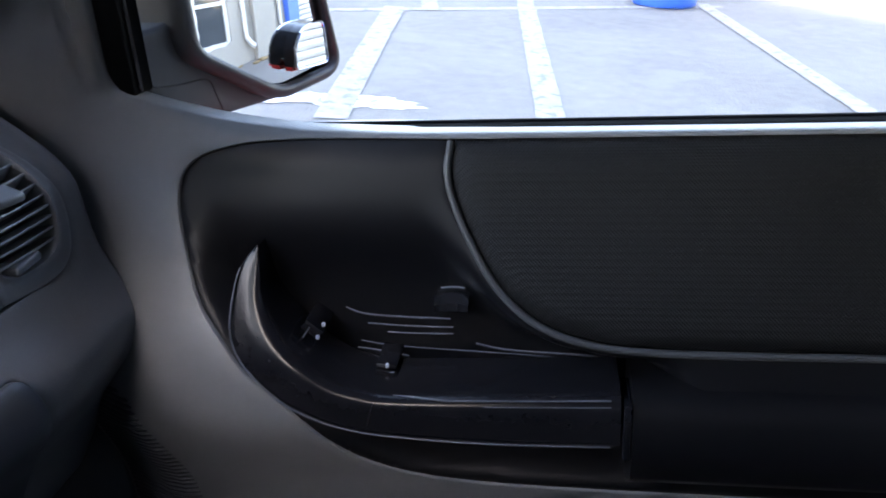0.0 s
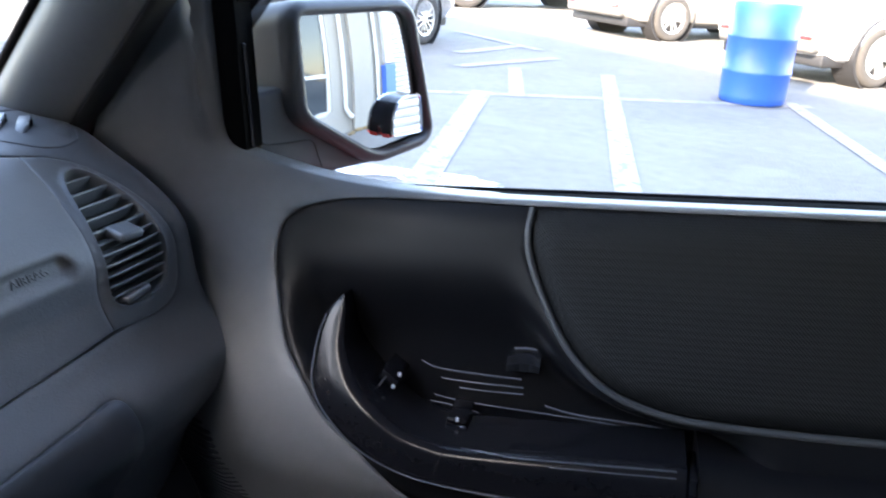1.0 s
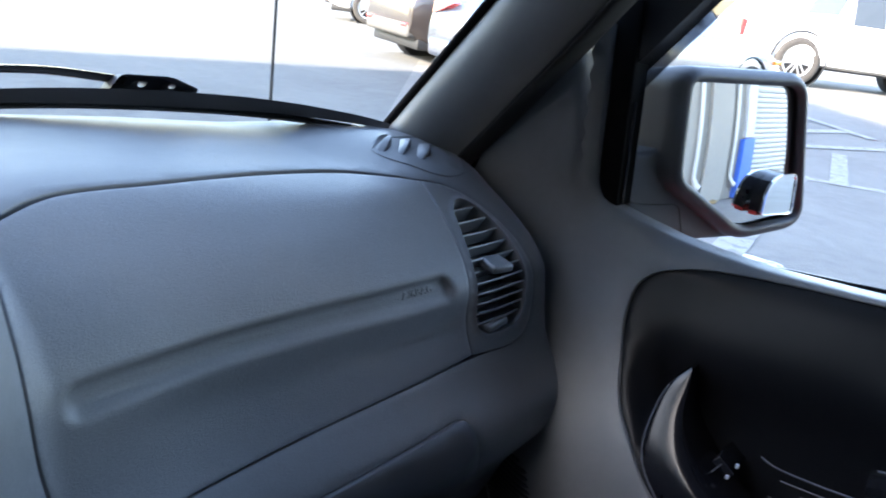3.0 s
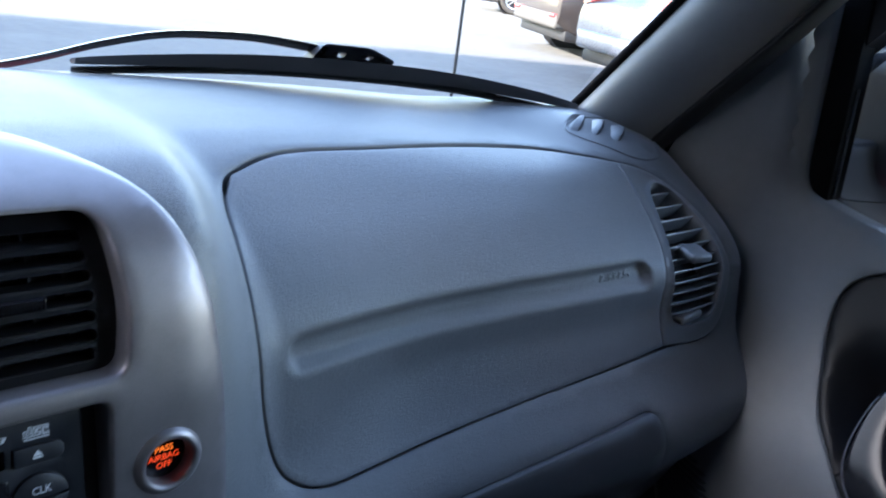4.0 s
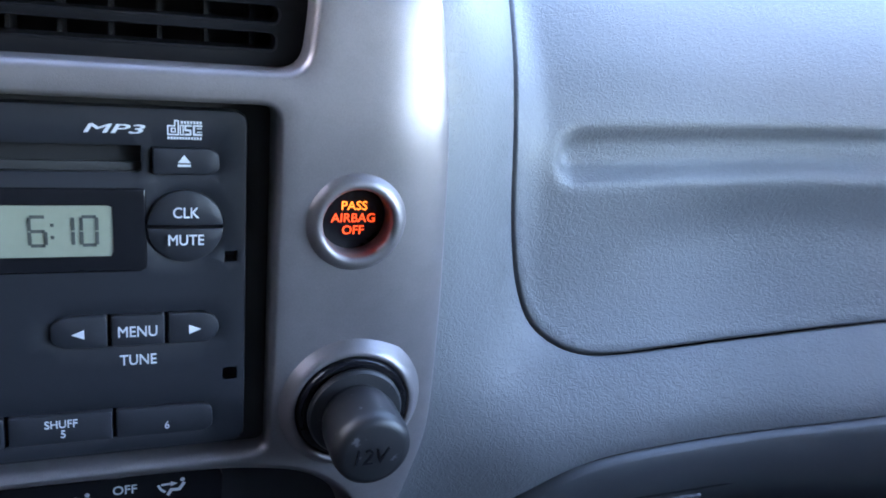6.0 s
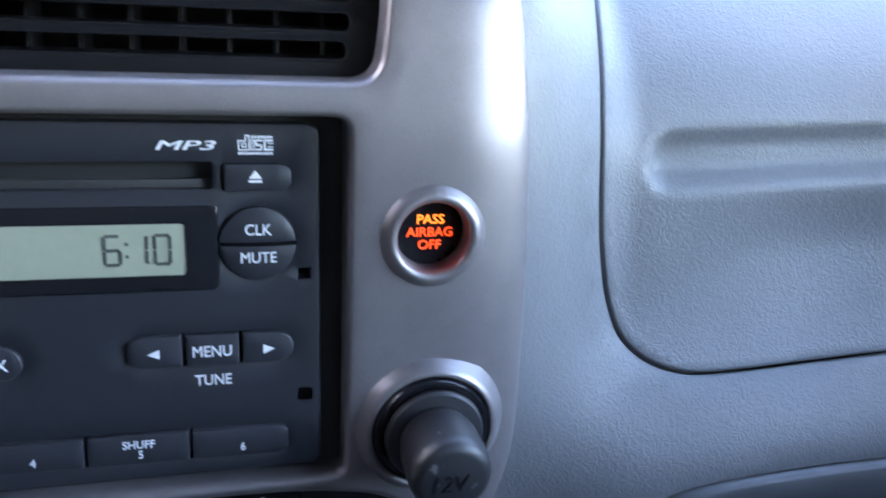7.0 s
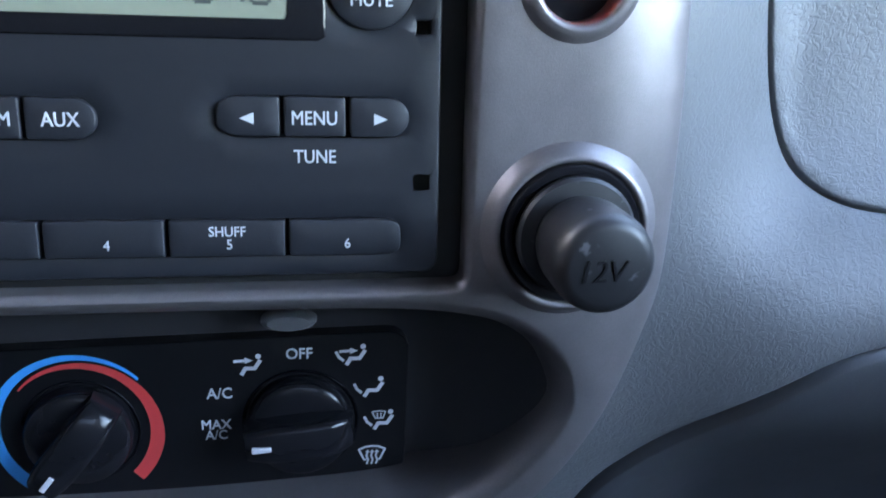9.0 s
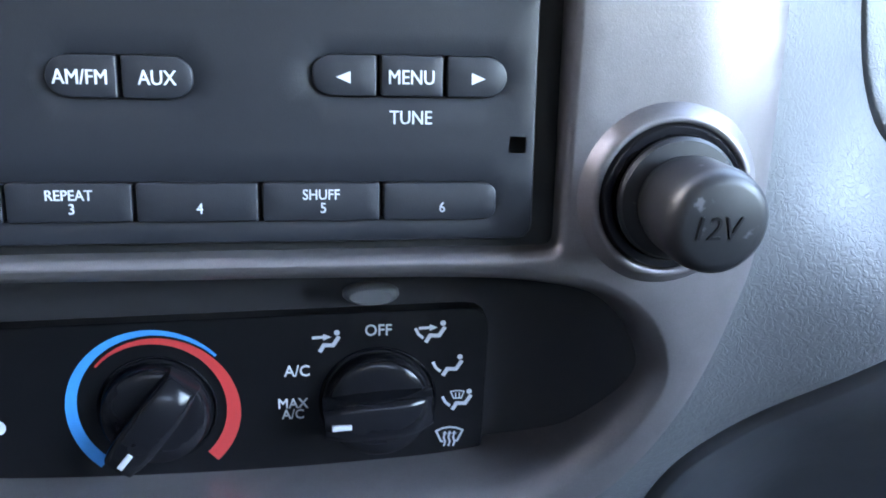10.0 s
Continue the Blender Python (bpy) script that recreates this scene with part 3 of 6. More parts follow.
RADIO_HOLE = fillet([(-0.113, 1.0015, 0.006), (0.115, 1.003, 0.006), (0.1155, 1.127, 0.008), (-0.1135, 1.127, 0.008)], 0.002)
VENTS_HOLE = fillet([(-0.1235, 1.1325, 0.010), (0.1235, 1.1325, 0.010), (0.1275, 1.165, 0.05), (0.122, 1.2045, 0.014), (-0.122, 1.2045, 0.014), (-0.1275, 1.165, 0.05)], 0.002)
CLIMATE_RIGHT = [(0.0, 1.0025), (0.05, 1.0025), (0.09, 1.002), (0.112, 1.0), (0.129, 0.9955), (0.1425, 0.985), (0.149, 0.972), (0.149, 0.960), (0.1405, 0.944), (0.1255, 0.9275), (0.1, 0.9165), (0.05, 0.9125), (0.0, 0.9115)]
CLIMATE_HOLE = curve(CLIMATE_RIGHT + [(-x, z) for x, z in CLIMATE_RIGHT[-2:0:-1]], 0.003)


def circle(x, z, r, n=56):
    return np.array([(x + r * math.cos(a), z + r * math.sin(a)) for a in np.linspace(0, math.tau, n, endpoint=False)])


LAMP, SOCKET = (0.1395, 1.0885), (0.1415, 1.0215)
bm = bmesh.new()
INNER = [(0.0008, 0.0003), (0.0018, 0.0014), (0.0022, 0.003), (0.0024, 0.022)]
patch(bm, BEZEL, [RADIO_HOLE, VENTS_HOLE, CLIMATE_HOLE, circle(*LAMP, 0.0125), circle(*SOCKET, 0.0215)], 0.006, bezel_face,
      [[(0.0012, 0.0015), (0.0022, 0.004), (0.0026, 0.009), (0.0026, 0.03)], INNER, INNER,
       [(0.001, 0.0004), (0.004, 0.003), (0.006, 0.008), (0.007, 0.014), (0.007, 0.044)], [], []])
bezel = part("center_surround", bm, SILVER, dashboard, "silver painted centre stack surround", sharp=60)
for (x, z), prof, name, label in (
    (LAMP, [(0.0172, -0.001), (0.0165, 0.0006), (0.0150, 0.0022), (0.0136, 0.0032), (0.0125, 0.0032), (0.0116, 0.0024), (0.0112, 0.0005), (0.0110, -0.008)], "lamp_ring", "raised silver ring round a warning lamp"),
    (SOCKET, [(0.0262, -0.001), (0.0248, 0.0008), (0.0232, 0.0030), (0.0220, 0.0046), (0.0210, 0.0050), (0.0202, 0.0045), (0.0198, 0.003), (0.0195, -0.012)], "socket_ring", "raised silver ring round a power socket")):
    bm = bmesh.new()
    lathe(bm, prof, Matrix.Translation((x, -0.0055, z)) @ FACE, 64)
    part(name, bm, SILVER, bezel, label, sharp=60)
# Dark colour stands for the shade inside the silver recess.
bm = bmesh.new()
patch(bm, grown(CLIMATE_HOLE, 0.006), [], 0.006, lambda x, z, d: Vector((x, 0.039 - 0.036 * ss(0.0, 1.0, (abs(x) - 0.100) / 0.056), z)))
part("recess", bm, SHADED_BOWL, bezel, "bowl round the climate controls, shade in its dark colour", sharp=60)
# A small pale oval piece above the climate plate.
bm = bmesh.new()
lathe(bm, [(0, 0.0), (0.0065, 0.0), (0.0082, 0.0012), (0.0088, 0.003), (0.0088, 0.006)], Matrix.Translation((0.0628, 0.022, 0.9832)) @ FACE @ Matrix.Diagonal((1, 0.36, -1, 1)), 40)
part("pale_oval", bm, DASH_SMOOTH, bezel, "small pale oval piece above the climate plate")

# warning lamp
lamp = thing("airbag_warning_lamp", TRUCK @ pose(LAMP[0], 0.0, LAMP[1]), "round black warning lamp with lit orange letters", "warning lamp")
bm = bmesh.new()
lathe(bm, [(0, 0.0012), (0.006, 0.001), (0.0116, 0.0)], FACE, 48)
part("lens", bm, SATIN, lamp, "black glossy lamp lens")
for txt, dz in (("PASS", 0.0042), ("AIRBAG", 0.0), ("OFF", -0.0042)):
    words("lit_letters", txt, 0.0043, 0.0, -0.0016, dz, AMBER_HOT if txt == "PASS" else AMBER, lamp, (90, 0, 0), 1.0, 0.0001, f"glowing orange letters {txt}", 0, 0.00001)

# power socket with its plug
power_socket = thing("power_socket", TRUCK @ pose(SOCKET[0], -0.006, SOCKET[1]), "black twelve volt socket with a plastic plug", "power socket")
bm = bmesh.new()
lathe(bm, [(0.0206, -0.006), (0.0200, 0.0035), (0.0190, 0.0052), (0.0172, 0.0055), (0.0160, 0.0045), (0.0152, 0.001), (0.0150, -0.004), (0.0, -0.004)], FACE, 56)
part("socket", bm, SATIN, power_socket, "black socket sleeve", sharp=50)
bm = bmesh.new()
lathe(bm, [(0.0149, -0.003), (0.0149, 0.0022), (0.0143, 0.0028), (0.0137, 0.0022), (0.0136, -0.003)], FACE, 48)
part("contact_sleeve", bm, GLOSS, power_socket, "shiny inner sleeve of the socket", sharp=50)
plug = thing("socket_plug", TRUCK @ pose(SOCKET[0], -0.006, SOCKET[1] + 0.0005, 1, 0, 1), "worn black rubber plug lettered 12V in a socket", "plug")
bm = bmesh.new()
lathe(bm, [(0.0118, -0.004), (0.0118, 0.010), (0.0124, 0.0115), (0.0128, 0.013), (0.0131, 0.015), (0.0132, 0.027), (0.0126, 0.0300), (0.0112, 0.0315), (0.0095, 0.0322), (0.0, 0.0324)], FACE, 64)
body = part("plug_body", bm, CAP, plug, "worn black plug with ribbed neck", sharp=60)
bm = bmesh.new()
lathe(bm, [(0.0120, 0.0050), (0.0160, 0.0054), (0.0166, 0.0064), (0.0166, 0.0078), (0.0158, 0.0088), (0.0120, 0.0094)], FACE, 48)
part("collar", bm, CAP, plug, "thin black plug collar")
words("plug_lettering", "12V", 0.0080, -0.0018, -0.0325, -0.001, BLACK, body, (90, 0, 0), 0.95, 0.0002, "embossed dark characters 12V", 0.15)

# centre air outlets
center_vent = thing("center_vent", TRUCK, "black centre air outlets with slotted grilles", "air vent")
bm = bmesh.new()
patch(bm, grown(VENTS_HOLE, 0.002), [], 0.02, lambda x, z, d: bezel_face(x, z, 0.038))
part("duct", bm, DEEP, center_vent, "dark duct behind the grilles")


def grille_face(x, z, d):
    p = bezel_face(0, z, 0.0)
    return Vector((x, p.y + 0.0125 + d, z))


for side in (1, -1):
    loop = fillet([(side * 0.006, 1.1345, 0.003), (side * 0.1215, 1.1345, 0.008), (side * 0.1252, 1.165, 0.05), (side * 0.1198, 1.2025, 0.010), (side * 0.006, 1.2025, 0.003)], 0.002)
    slots = []
    for k in range(7):
        z = 1.1424 + 0.0081 * k
        r = side * (0.1135 + 0.003 * math.sin(math.pi * (k + 1) / 8))
        slots.append(fillet([(side * 0.0135, z - 0.0034, 0.0034), (r, z - 0.0034, 0.0034), (r, z + 0.0034, 0.0034), (side * 0.0135, z + 0.0034, 0.0034)], 0.0012))
    bm = bmesh.new()
    patch(bm, loop, slots, 0.006, grille_face, [[(0.0004, 0.0004), (0.0008, 0.002), (0.0008, 0.02)]] + [[(0.0003, -0.0004), (0.0008, -0.0004), (0.0011, 0.0004), (0.0012, 0.008)]] * 7)
    grille = part("grille", bm, BLACK, center_vent, "satin black grille with seven slots", sharp=50)
    for k in range(7):
        bm = bmesh.new()
        x = side * (0.0250 + 0.0138 * k)
        sweep(bm, [1.137, 1.16, 1.18, 1.20], lambda i, z: [grille_face(x + q, z, d) for q, d in ((-0.0007, 0.010), (0.0007, 0.010), (0.0007, 0.026), (-0.0007, 0.026))])
        part("vane", bm, BLACK, grille)
    bm = bmesh.new()
    zc = 1.1424 + 0.0081 * 3
    box(bm, (-0.012, -0.003, -0.0028), (0.012, 0.006, 0.0028), 0.0016, 2)
    for k in range(14):
        box(bm, (-0.0105 + k * 0.0016, -0.0036, -0.0024), (-0.0099 + k * 0.0016, -0.0026, 0.0024))
    slider = part("slider", bm, SATIN, grille, "small ribbed vent slider")
    g = grille_face(side * 0.084, zc, 0)
    slider.matrix_local = Matrix.Translation(g)
bm = bmesh.new()
box(bm, (-0.0048, 0.004, 1.1345), (0.0048, 0.03, 1.202), 0.002)
part("divider", bm, BLACK, center_vent, "black divider between two grilles")

# ---- radio ----
def strokes(pts, w):
    """Quads along a bent line, each a little longer than its piece."""
    out = []
    for (ax, az), (bx, bz) in zip(pts, pts[1:]):
        n = math.hypot(bx - ax, bz - az)
        dx, dz = (bx - ax) / n * w / 2, (bz - az) / n * w / 2
        out.append([(ax - dx * 0.5 - dz, az - dz * 0.5 + dx), (ax - dx * 0.5 + dz, az - dz * 0.5 - dx), (bx + dx * 0.5 + dz, bz + dz * 0.5 - dx), (bx + dx * 0.5 - dz, bz + dz * 0.5 + dx)])
    return out


def print_shape(parent, name, polys, x, z, size, label, y=-0.0003):
    """One printed mark out of several flat pieces."""
    bm = bmesh.new()
    for i, p in enumerate(polys):
        bm.faces.new([bm.verts.new((x + u * size, y - 0.00001 * i, z + v * size)) for u, v in p])
    return part(name, bm, LEGEND, parent, label, smooth=False)


def stadium(x0, x1, z0, z1, left=None):
    """A key outline with fully round ends; left gives the left corners a radius of their own."""
    r = (z1 - z0) / 2
    pts = [(x1 - r + r * math.sin(a), z0 + r - r * math.cos(a)) for a in np.linspace(0, math.pi, 16)]
    k = r if left is None else left
    for cz, a0 in ((z1 - k, 0.0), (z0 + k, math.pi / 2)):
        pts += [(x0 + k - k * math.sin(a), cz + k * math.cos(a)) for a in np.linspace(a0, a0 + math.pi / 2, 8)]
    return resample(pts, 0.0012)


radio = thing("car_radio", TRUCK @ pose(0.003, 0.0, 1.05, -4), "black car radio with pale lettered buttons and grey display", "radio")
bm = bmesh.new()
SLOT = fillet([(-0.073, 0.0515, 0.001), (0.0715, 0.0515, 0.001), (0.0715, 0.0605, 0.001), (-0.073, 0.0605, 0.001)], 0.002)
EJECT = stadium(0.0735, 0.0945, 0.0512, 0.0602, 0.0008)
PILL_L = stadium(-0.0198, 0.0152, -0.0054, 0.0061)
PILL_R = stadium(0.0436, 0.0940, -0.0042, 0.0072)
PRESET = fillet([(-0.0945, -0.0363, 0.005), (0.0925, -0.0363, 0.005), (0.0925, -0.0253, 0.005), (-0.0945, -0.0253, 0.005)], 0.0015)
DISPLAY = fillet([(-0.075, 0.0215, 0.002), (0.0865, 0.0215, 0.003), (0.0865, 0.0462, 0.003), (-0.075, 0.0462, 0.002)], 0.002)
KNOB = (0.0838, 0.0352)
HOLE1, HOLE2 = ([(x, z + k) for x, k in ((0.0953, -0.0022), (0.0999, -0.0022), (0.0999, 0.0022), (0.0953, 0.0022))] for z in (0.0248, -0.0160))
EDGE = [(0.0004, 0.0003), (0.0005, 0.006)]
patch(bm, fillet([(-0.1065, -0.0415, 0.003), (0.1015, -0.0405, 0.003), (0.1015, 0.0705, 0.003), (-0.1065, 0.0712, 0.003)], 0.002),
      [SLOT, EJECT, PILL_L, PILL_R, PRESET, circle(*KNOB, 0.0119), resample(HOLE1, 0.001), resample(HOLE2, 0.001)], 0.006, flat(0),
      [[(0.0006, 0.0002), (0.001, 0.001), (0.001, 0.02)]] + [EDGE] * 7)
part("faceplate", bm, RADIO, radio, "matt black faceplate with dust specks", sharp=40)
bm = bmesh.new()
box(bm, (-0.116, 0.0055, -0.052), (0.116, 0.012, 0.08))
part("chassis", bm, DEEP, radio, "dull black chassis behind the faceplate")


def button(name, loop, x0, x1, parent, label, proud=0.0016, gap=0.00055):
    """One key cut from a row between x0 and x1."""
    lp = np.array(loop)
    p = np.clip(lp[:, 0], x0 + gap, x1 - gap)
    c = lp.mean(0)
    z = c[1] + (lp[:, 1] - c[1]) * 0.90
    q = np.stack([p, z], 1)
    keep = [i for i in range(len(q)) if np.hypot(*(q[i] - q[i - 1])) > 1e-5]
    q = resample(q[keep], 0.0012)
    bm = bmesh.new()
    patch(bm, grown(q, -0.0004), [], 0.004, lambda u, v, d: (u, -proud + d, v), [[(0.0002, 0.0001), (0.0004, 0.0004), (0.0004, 0.006)]])
    return part(name, bm, BUTTON, parent, label, sharp=50)


def arrow(parent, x, z, pts, y=-0.0018, mat=None, name="symbol", label="small white printed symbol"):
    bm = bmesh.new()
    for poly in pts:
        a = [bm.verts.new((x + u, y, z + v)) for u, v in poly]
        b = [bm.verts.new((x + u, y + 0.0004, z + v)) for u, v in poly]
        bm.faces.new(a)
        for i in range(len(a)):
            bm.faces.new((a[i], b[i], b[(i + 1) % len(a)], a[(i + 1) % len(a)]))
    return part(name, bm, mat or LEGEND, parent, label, smooth=False)


eject = button("eject_button", EJECT, 0.0738, 0.0945, radio, "black eject button")
arrow(eject, 0.0835, 0.0555, [[(-0.0019, -0.0002), (0.0019, -0.0002), (0, 0.0022)], [(-0.0019, -0.0014), (0.0019, -0.0014), (0.0019, -0.0007), (-0.0019, -0.0007)]])
k = button("band_button", PILL_L, -0.0205, -0.0025, radio, "black radio band button")
words("lettering", "AM/FM", 0.0051, -0.0115, -0.0017, 0.0, LEGEND, k, bold=0.00003, squash=0.86)
k = button("aux_button", PILL_L, -0.0025, 0.0155, radio, "black auxiliary input button")
words("lettering", "AUX", 0.0051, 0.0065, -0.0017, 0.0, LEGEND, k, bold=0.00003, squash=0.86)
for x0, x1, txt in ((0.0435, 0.0607, "<"), (0.0607, 0.0777, "MENU"), (0.0777, 0.0945, ">")):
    k = button("tune_button", PILL_R, x0, x1, radio, "black tuning button")
    if txt == "MENU":
        words("lettering", txt, 0.0051, 0.0691, -0.0017, 0.001, LEGEND, k, bold=0.00003, squash=0.86)
    else:
        w = -1 if txt == "<" else 1
        arrow(k, (x0 + x1) / 2 + w * 0.0002, 0.001, [[(-w * 0.0017, -0.0015), (w * 0.0019, 0), (-w * 0.0017, 0.0015)]])
words("tune_lettering", "TUNE", 0.005, 0.0691, -0.0002, -0.0092, LEGEND, radio, bold=0.00003, squash=0.86)
for i in range(6):
    x0 = -0.0945 + 0.03117 * i
    k = button("preset_button", PRESET, x0, x0 + 0.03117, radio, "black preset station button")
    xm = x0 + 0.0156
    top = {2: "REPEAT", 4: "SHUFF"}.get(i)
    if top:
        words("lettering", top, 0.0038, xm, -0.0017, -0.0290, LEGEND, k, bold=0.00002, squash=0.9)
    words("lettering", str(i + 1), 0.0038, xm + 0.0005, -0.0017, -0.0325, LEGEND, k, bold=0.00002, squash=0.9)
for up in (True, False):
    a = np.linspace(0.03, math.pi - 0.03, 30) + (0 if up else math.pi)
    loop = resample([(KNOB[0] + 0.0113 * math.cos(t), KNOB[1] + (0.0002 if up else -0.0002) + 0.0113 * math.sin(t)) for t in a], 0.0012)
    bm = bmesh.new()
    patch(bm, grown(loop, -0.0003), [], 0.004, lambda u, v, d: (u, d - 0.0022 + 25 * ((u - KNOB[0]) ** 2 + (v - KNOB[1]) ** 2) * 0.3, v), [[(0.0002, 0.0001), (0.0003, 0.0004), (0.0003, 0.006)]])
    k = part("clock_button" if up else "mute_button", bm, BUTTON, radio, "half-round black button", sharp=50)
    words("lettering", "CLK" if up else "MUTE", 0.0048, KNOB[0], -0.0026, KNOB[1] + (0.0045 if up else -0.0042), LEGEND, k, bold=0.00003, squash=0.88)
bm = bmesh.new()
LCD_HOLE = fillet([(-0.06, 0.0258, 0.0005), (0.0628, 0.0258, 0.0005), (0.0628, 0.0418, 0.0005), (-0.06, 0.0418, 0.0005)], 0.002)
left_of = np.array([q for q in DISPLAY])
left_of[:, 0] = np.minimum(left_of[:, 0], 0.0715)
patch(bm, resample(left_of, 0.002), [LCD_HOLE], 0.008, flat(-0.0006), [ROUND[:3], [(0.0001, 0.0004), (0.0001, 0.001)]])
screen = part("display_frame", bm, SATIN, radio, "glossy black display window")
bm = bmesh.new()
box(bm, (-0.0605, 0.0000, 0.0254), (0.0632, -0.0003, 0.0422))
part("lcd", bm, LCD, screen, "grey-green liquid crystal screen")


def digit(x, z, on, w=0.0043, h=0.0088, t=0.0010):
    """Seven-segment strokes."""
    g, polys = 0.0002, []
    for s, (x0, z0, x1, z1) in zip("abcdefg", ((0, h, w, h), (w, h / 2, w, h), (w, 0, w, h / 2), (0, 0, w, 0), (0, 0, 0, h / 2), (0, h / 2, 0, h), (0, h / 2, w, h / 2))):
        if s in on:
            if x0 == x1:
                polys.append([(x + x0 - t / 2, z + z0 + g), (x + x0 + t / 2, z + z0 + g), (x + x0 + t / 2, z + z1 - g), (x + x0 - t / 2, z + z1 - g)])
            else:
                polys.append([(x + x0 + g, z + z0 - t / 2), (x + x1 - g, z + z0 - t / 2), (x + x1 - g, z + z0 + t / 2), (x + x0 + g, z + z0 + t / 2)])
    return polys


for x, on in ((0.0400, "acdefg"), (0.0474, "bc"), (0.0540, "abcdef")):
    arrow(screen, 0, 0, digit(x, 0.0295, on), -0.00055, LCD_INK, "segment_digit", "dark clock digit")
arrow(screen, 0.0461, 0.0339, [[(-0.0005, 0.0014), (0.0005, 0.0014), (0.0005, 0.0024), (-0.0005, 0.0024)], [(-0.0005, -0.0024), (0.0005, -0.0024), (0.0005, -0.0014), (-0.0005, -0.0014)]], -0.00055, LCD_INK, "colon", "dark clock colon")
for kk in range(3):
    arrow(screen, 0.004 + kk * 0.0013, 0.0385, [[(-0.0005, -0.0012), (0.0005, -0.0012), (0.0005, 0.0012), (-0.0005, 0.0012)]], -0.00055, LCD_INK, "segment_mark", "small dark display mark")
words("format_lettering", "MP3", 0.0038, 0.0635, -0.0002, 0.0648, LEGEND, radio, squash=2.5, shear=0.25, bold=0.00003)
mm = 0.001
mark = strokes([(-4.9 * mm, -1.5 * mm), (-4.9 * mm, 1.1 * mm), (-2.9 * mm, 1.1 * mm), (-2.9 * mm, 2.7 * mm), (-1.9 * mm, 2.7 * mm), (-1.9 * mm, -1.5 * mm), (-4.9 * mm, -1.5 * mm)], 0.4 * mm)
mark += strokes([(-3.9 * mm, -0.7 * mm), (-3.9 * mm, 0.4 * mm), (-2.8 * mm, 0.4 * mm), (-2.8 * mm, -0.7 * mm), (-3.9 * mm, -0.7 * mm)], 0.35 * mm)
mark += strokes([(-1.3 * mm, -1.5 * mm), (-1.3 * mm, 1.4 * mm), (-0.5 * mm, 1.4 * mm), (-0.5 * mm, -1.5 * mm), (-1.3 * mm, -1.5 * mm)], 0.35 * mm)
mark += strokes([(1.9 * mm, 1.3 * mm), (0.1 * mm, 1.3 * mm), (0.1 * mm, -0.1 * mm), (1.6 * mm, -0.1 * mm), (1.6 * mm, -1.4 * mm), (0.0, -1.4 * mm)], 0.55 * mm)
mark += strokes([(4.9 * mm, 1.3 * mm), (2.6 * mm, 1.3 * mm), (2.6 * mm, -1.4 * mm), (4.9 * mm, -1.4 * mm)], 0.6 * mm)
mark += strokes([(3.5 * mm, 0.5 * mm), (4.9 * mm, 0.5 * mm)], 0.3 * mm) + strokes([(3.5 * mm, -0.6 * mm), (4.9 * mm, -0.6 * mm)], 0.3 * mm)
for k in range(7):
    mark.append([((-1.2 + k * 0.9) * mm, 1.9 * mm), ((-0.55 + k * 0.9) * mm, 1.9 * mm), ((-0.55 + k * 0.9) * mm, 2.7 * mm), ((-1.2 + k * 0.9) * mm, 2.7 * mm)])
for k in range(12):
    mark.append([((-5.0 + k * 0.84) * mm, -2.9 * mm), ((-4.4 + k * 0.84) * mm, -2.9 * mm), ((-4.4 + k * 0.84) * mm, -2.1 * mm), ((-5.0 + k * 0.84) * mm, -2.1 * mm)])
print_shape(radio, "format_mark", mark, 0.0838, 0.0652, 1.0, "small pale printed format mark")
bm = bmesh.new()
box(bm, (-0.073, 0.003, 0.0512), (0.0715, 0.0045, 0.0546), 0.0005)
part("slot_flap", bm, RUBBER, radio, "dusty black disc slot flap")

# ---- climate controls ----
climate = thing("climate_control", TRUCK @ pose(0.0, 0.033, 0.943), "black climate control plate with two rotary knobs", "climate control")
bm = bmesh.new()
patch(bm, fillet([(-0.104, -0.041, 0.008), (0.1005, -0.0245, 0.008), (0.1015, 0.0312, 0.007), (-0.104, 0.0263, 0.008)], 0.003), [], 0.01, flat(0), [[(0.0004, 0.0001), (0.0008, 0.0006), (0.0008, 0.008)]])
part("plate", bm, BLACK, climate, "flat satin black control plate")


def band(bm, cx, cz, a0, a1, r_in, r_out, n=60):
    """A flat printed arc whose inner and outer radii change along it; angles run clockwise from the top."""
    rows = []
    for i in range(n + 1):
        t = i / n
        a = radians(a0 + (a1 - a0) * t)
        rows.append([bm.verts.new((cx + r * math.sin(a), -0.0003, cz + r * math.cos(a))) for r in (r_in(t), r_out(t))])
    for a, b in zip(rows, rows[1:]):
        bm.faces.new((a[0], a[1], b[1], b[0]))
    return bm


TEMP, MODE = (-0.0062, -0.0004), (0.0655, -0.0006)
part("cold_band", band(bmesh.new(), *TEMP, -138, 48, lambda t: 0.0228 + 0.0036 * t, lambda t: 0.0274), BLUE_PRINT, climate, "blue printed temperature arc")
part("hot_band", band(bmesh.new(), *TEMP, -48, 136, lambda t: 0.0226, lambda t: 0.0232 + 0.0040 * min(1, t * 1.25)), RED_PRINT, climate, "red printed temperature arc")


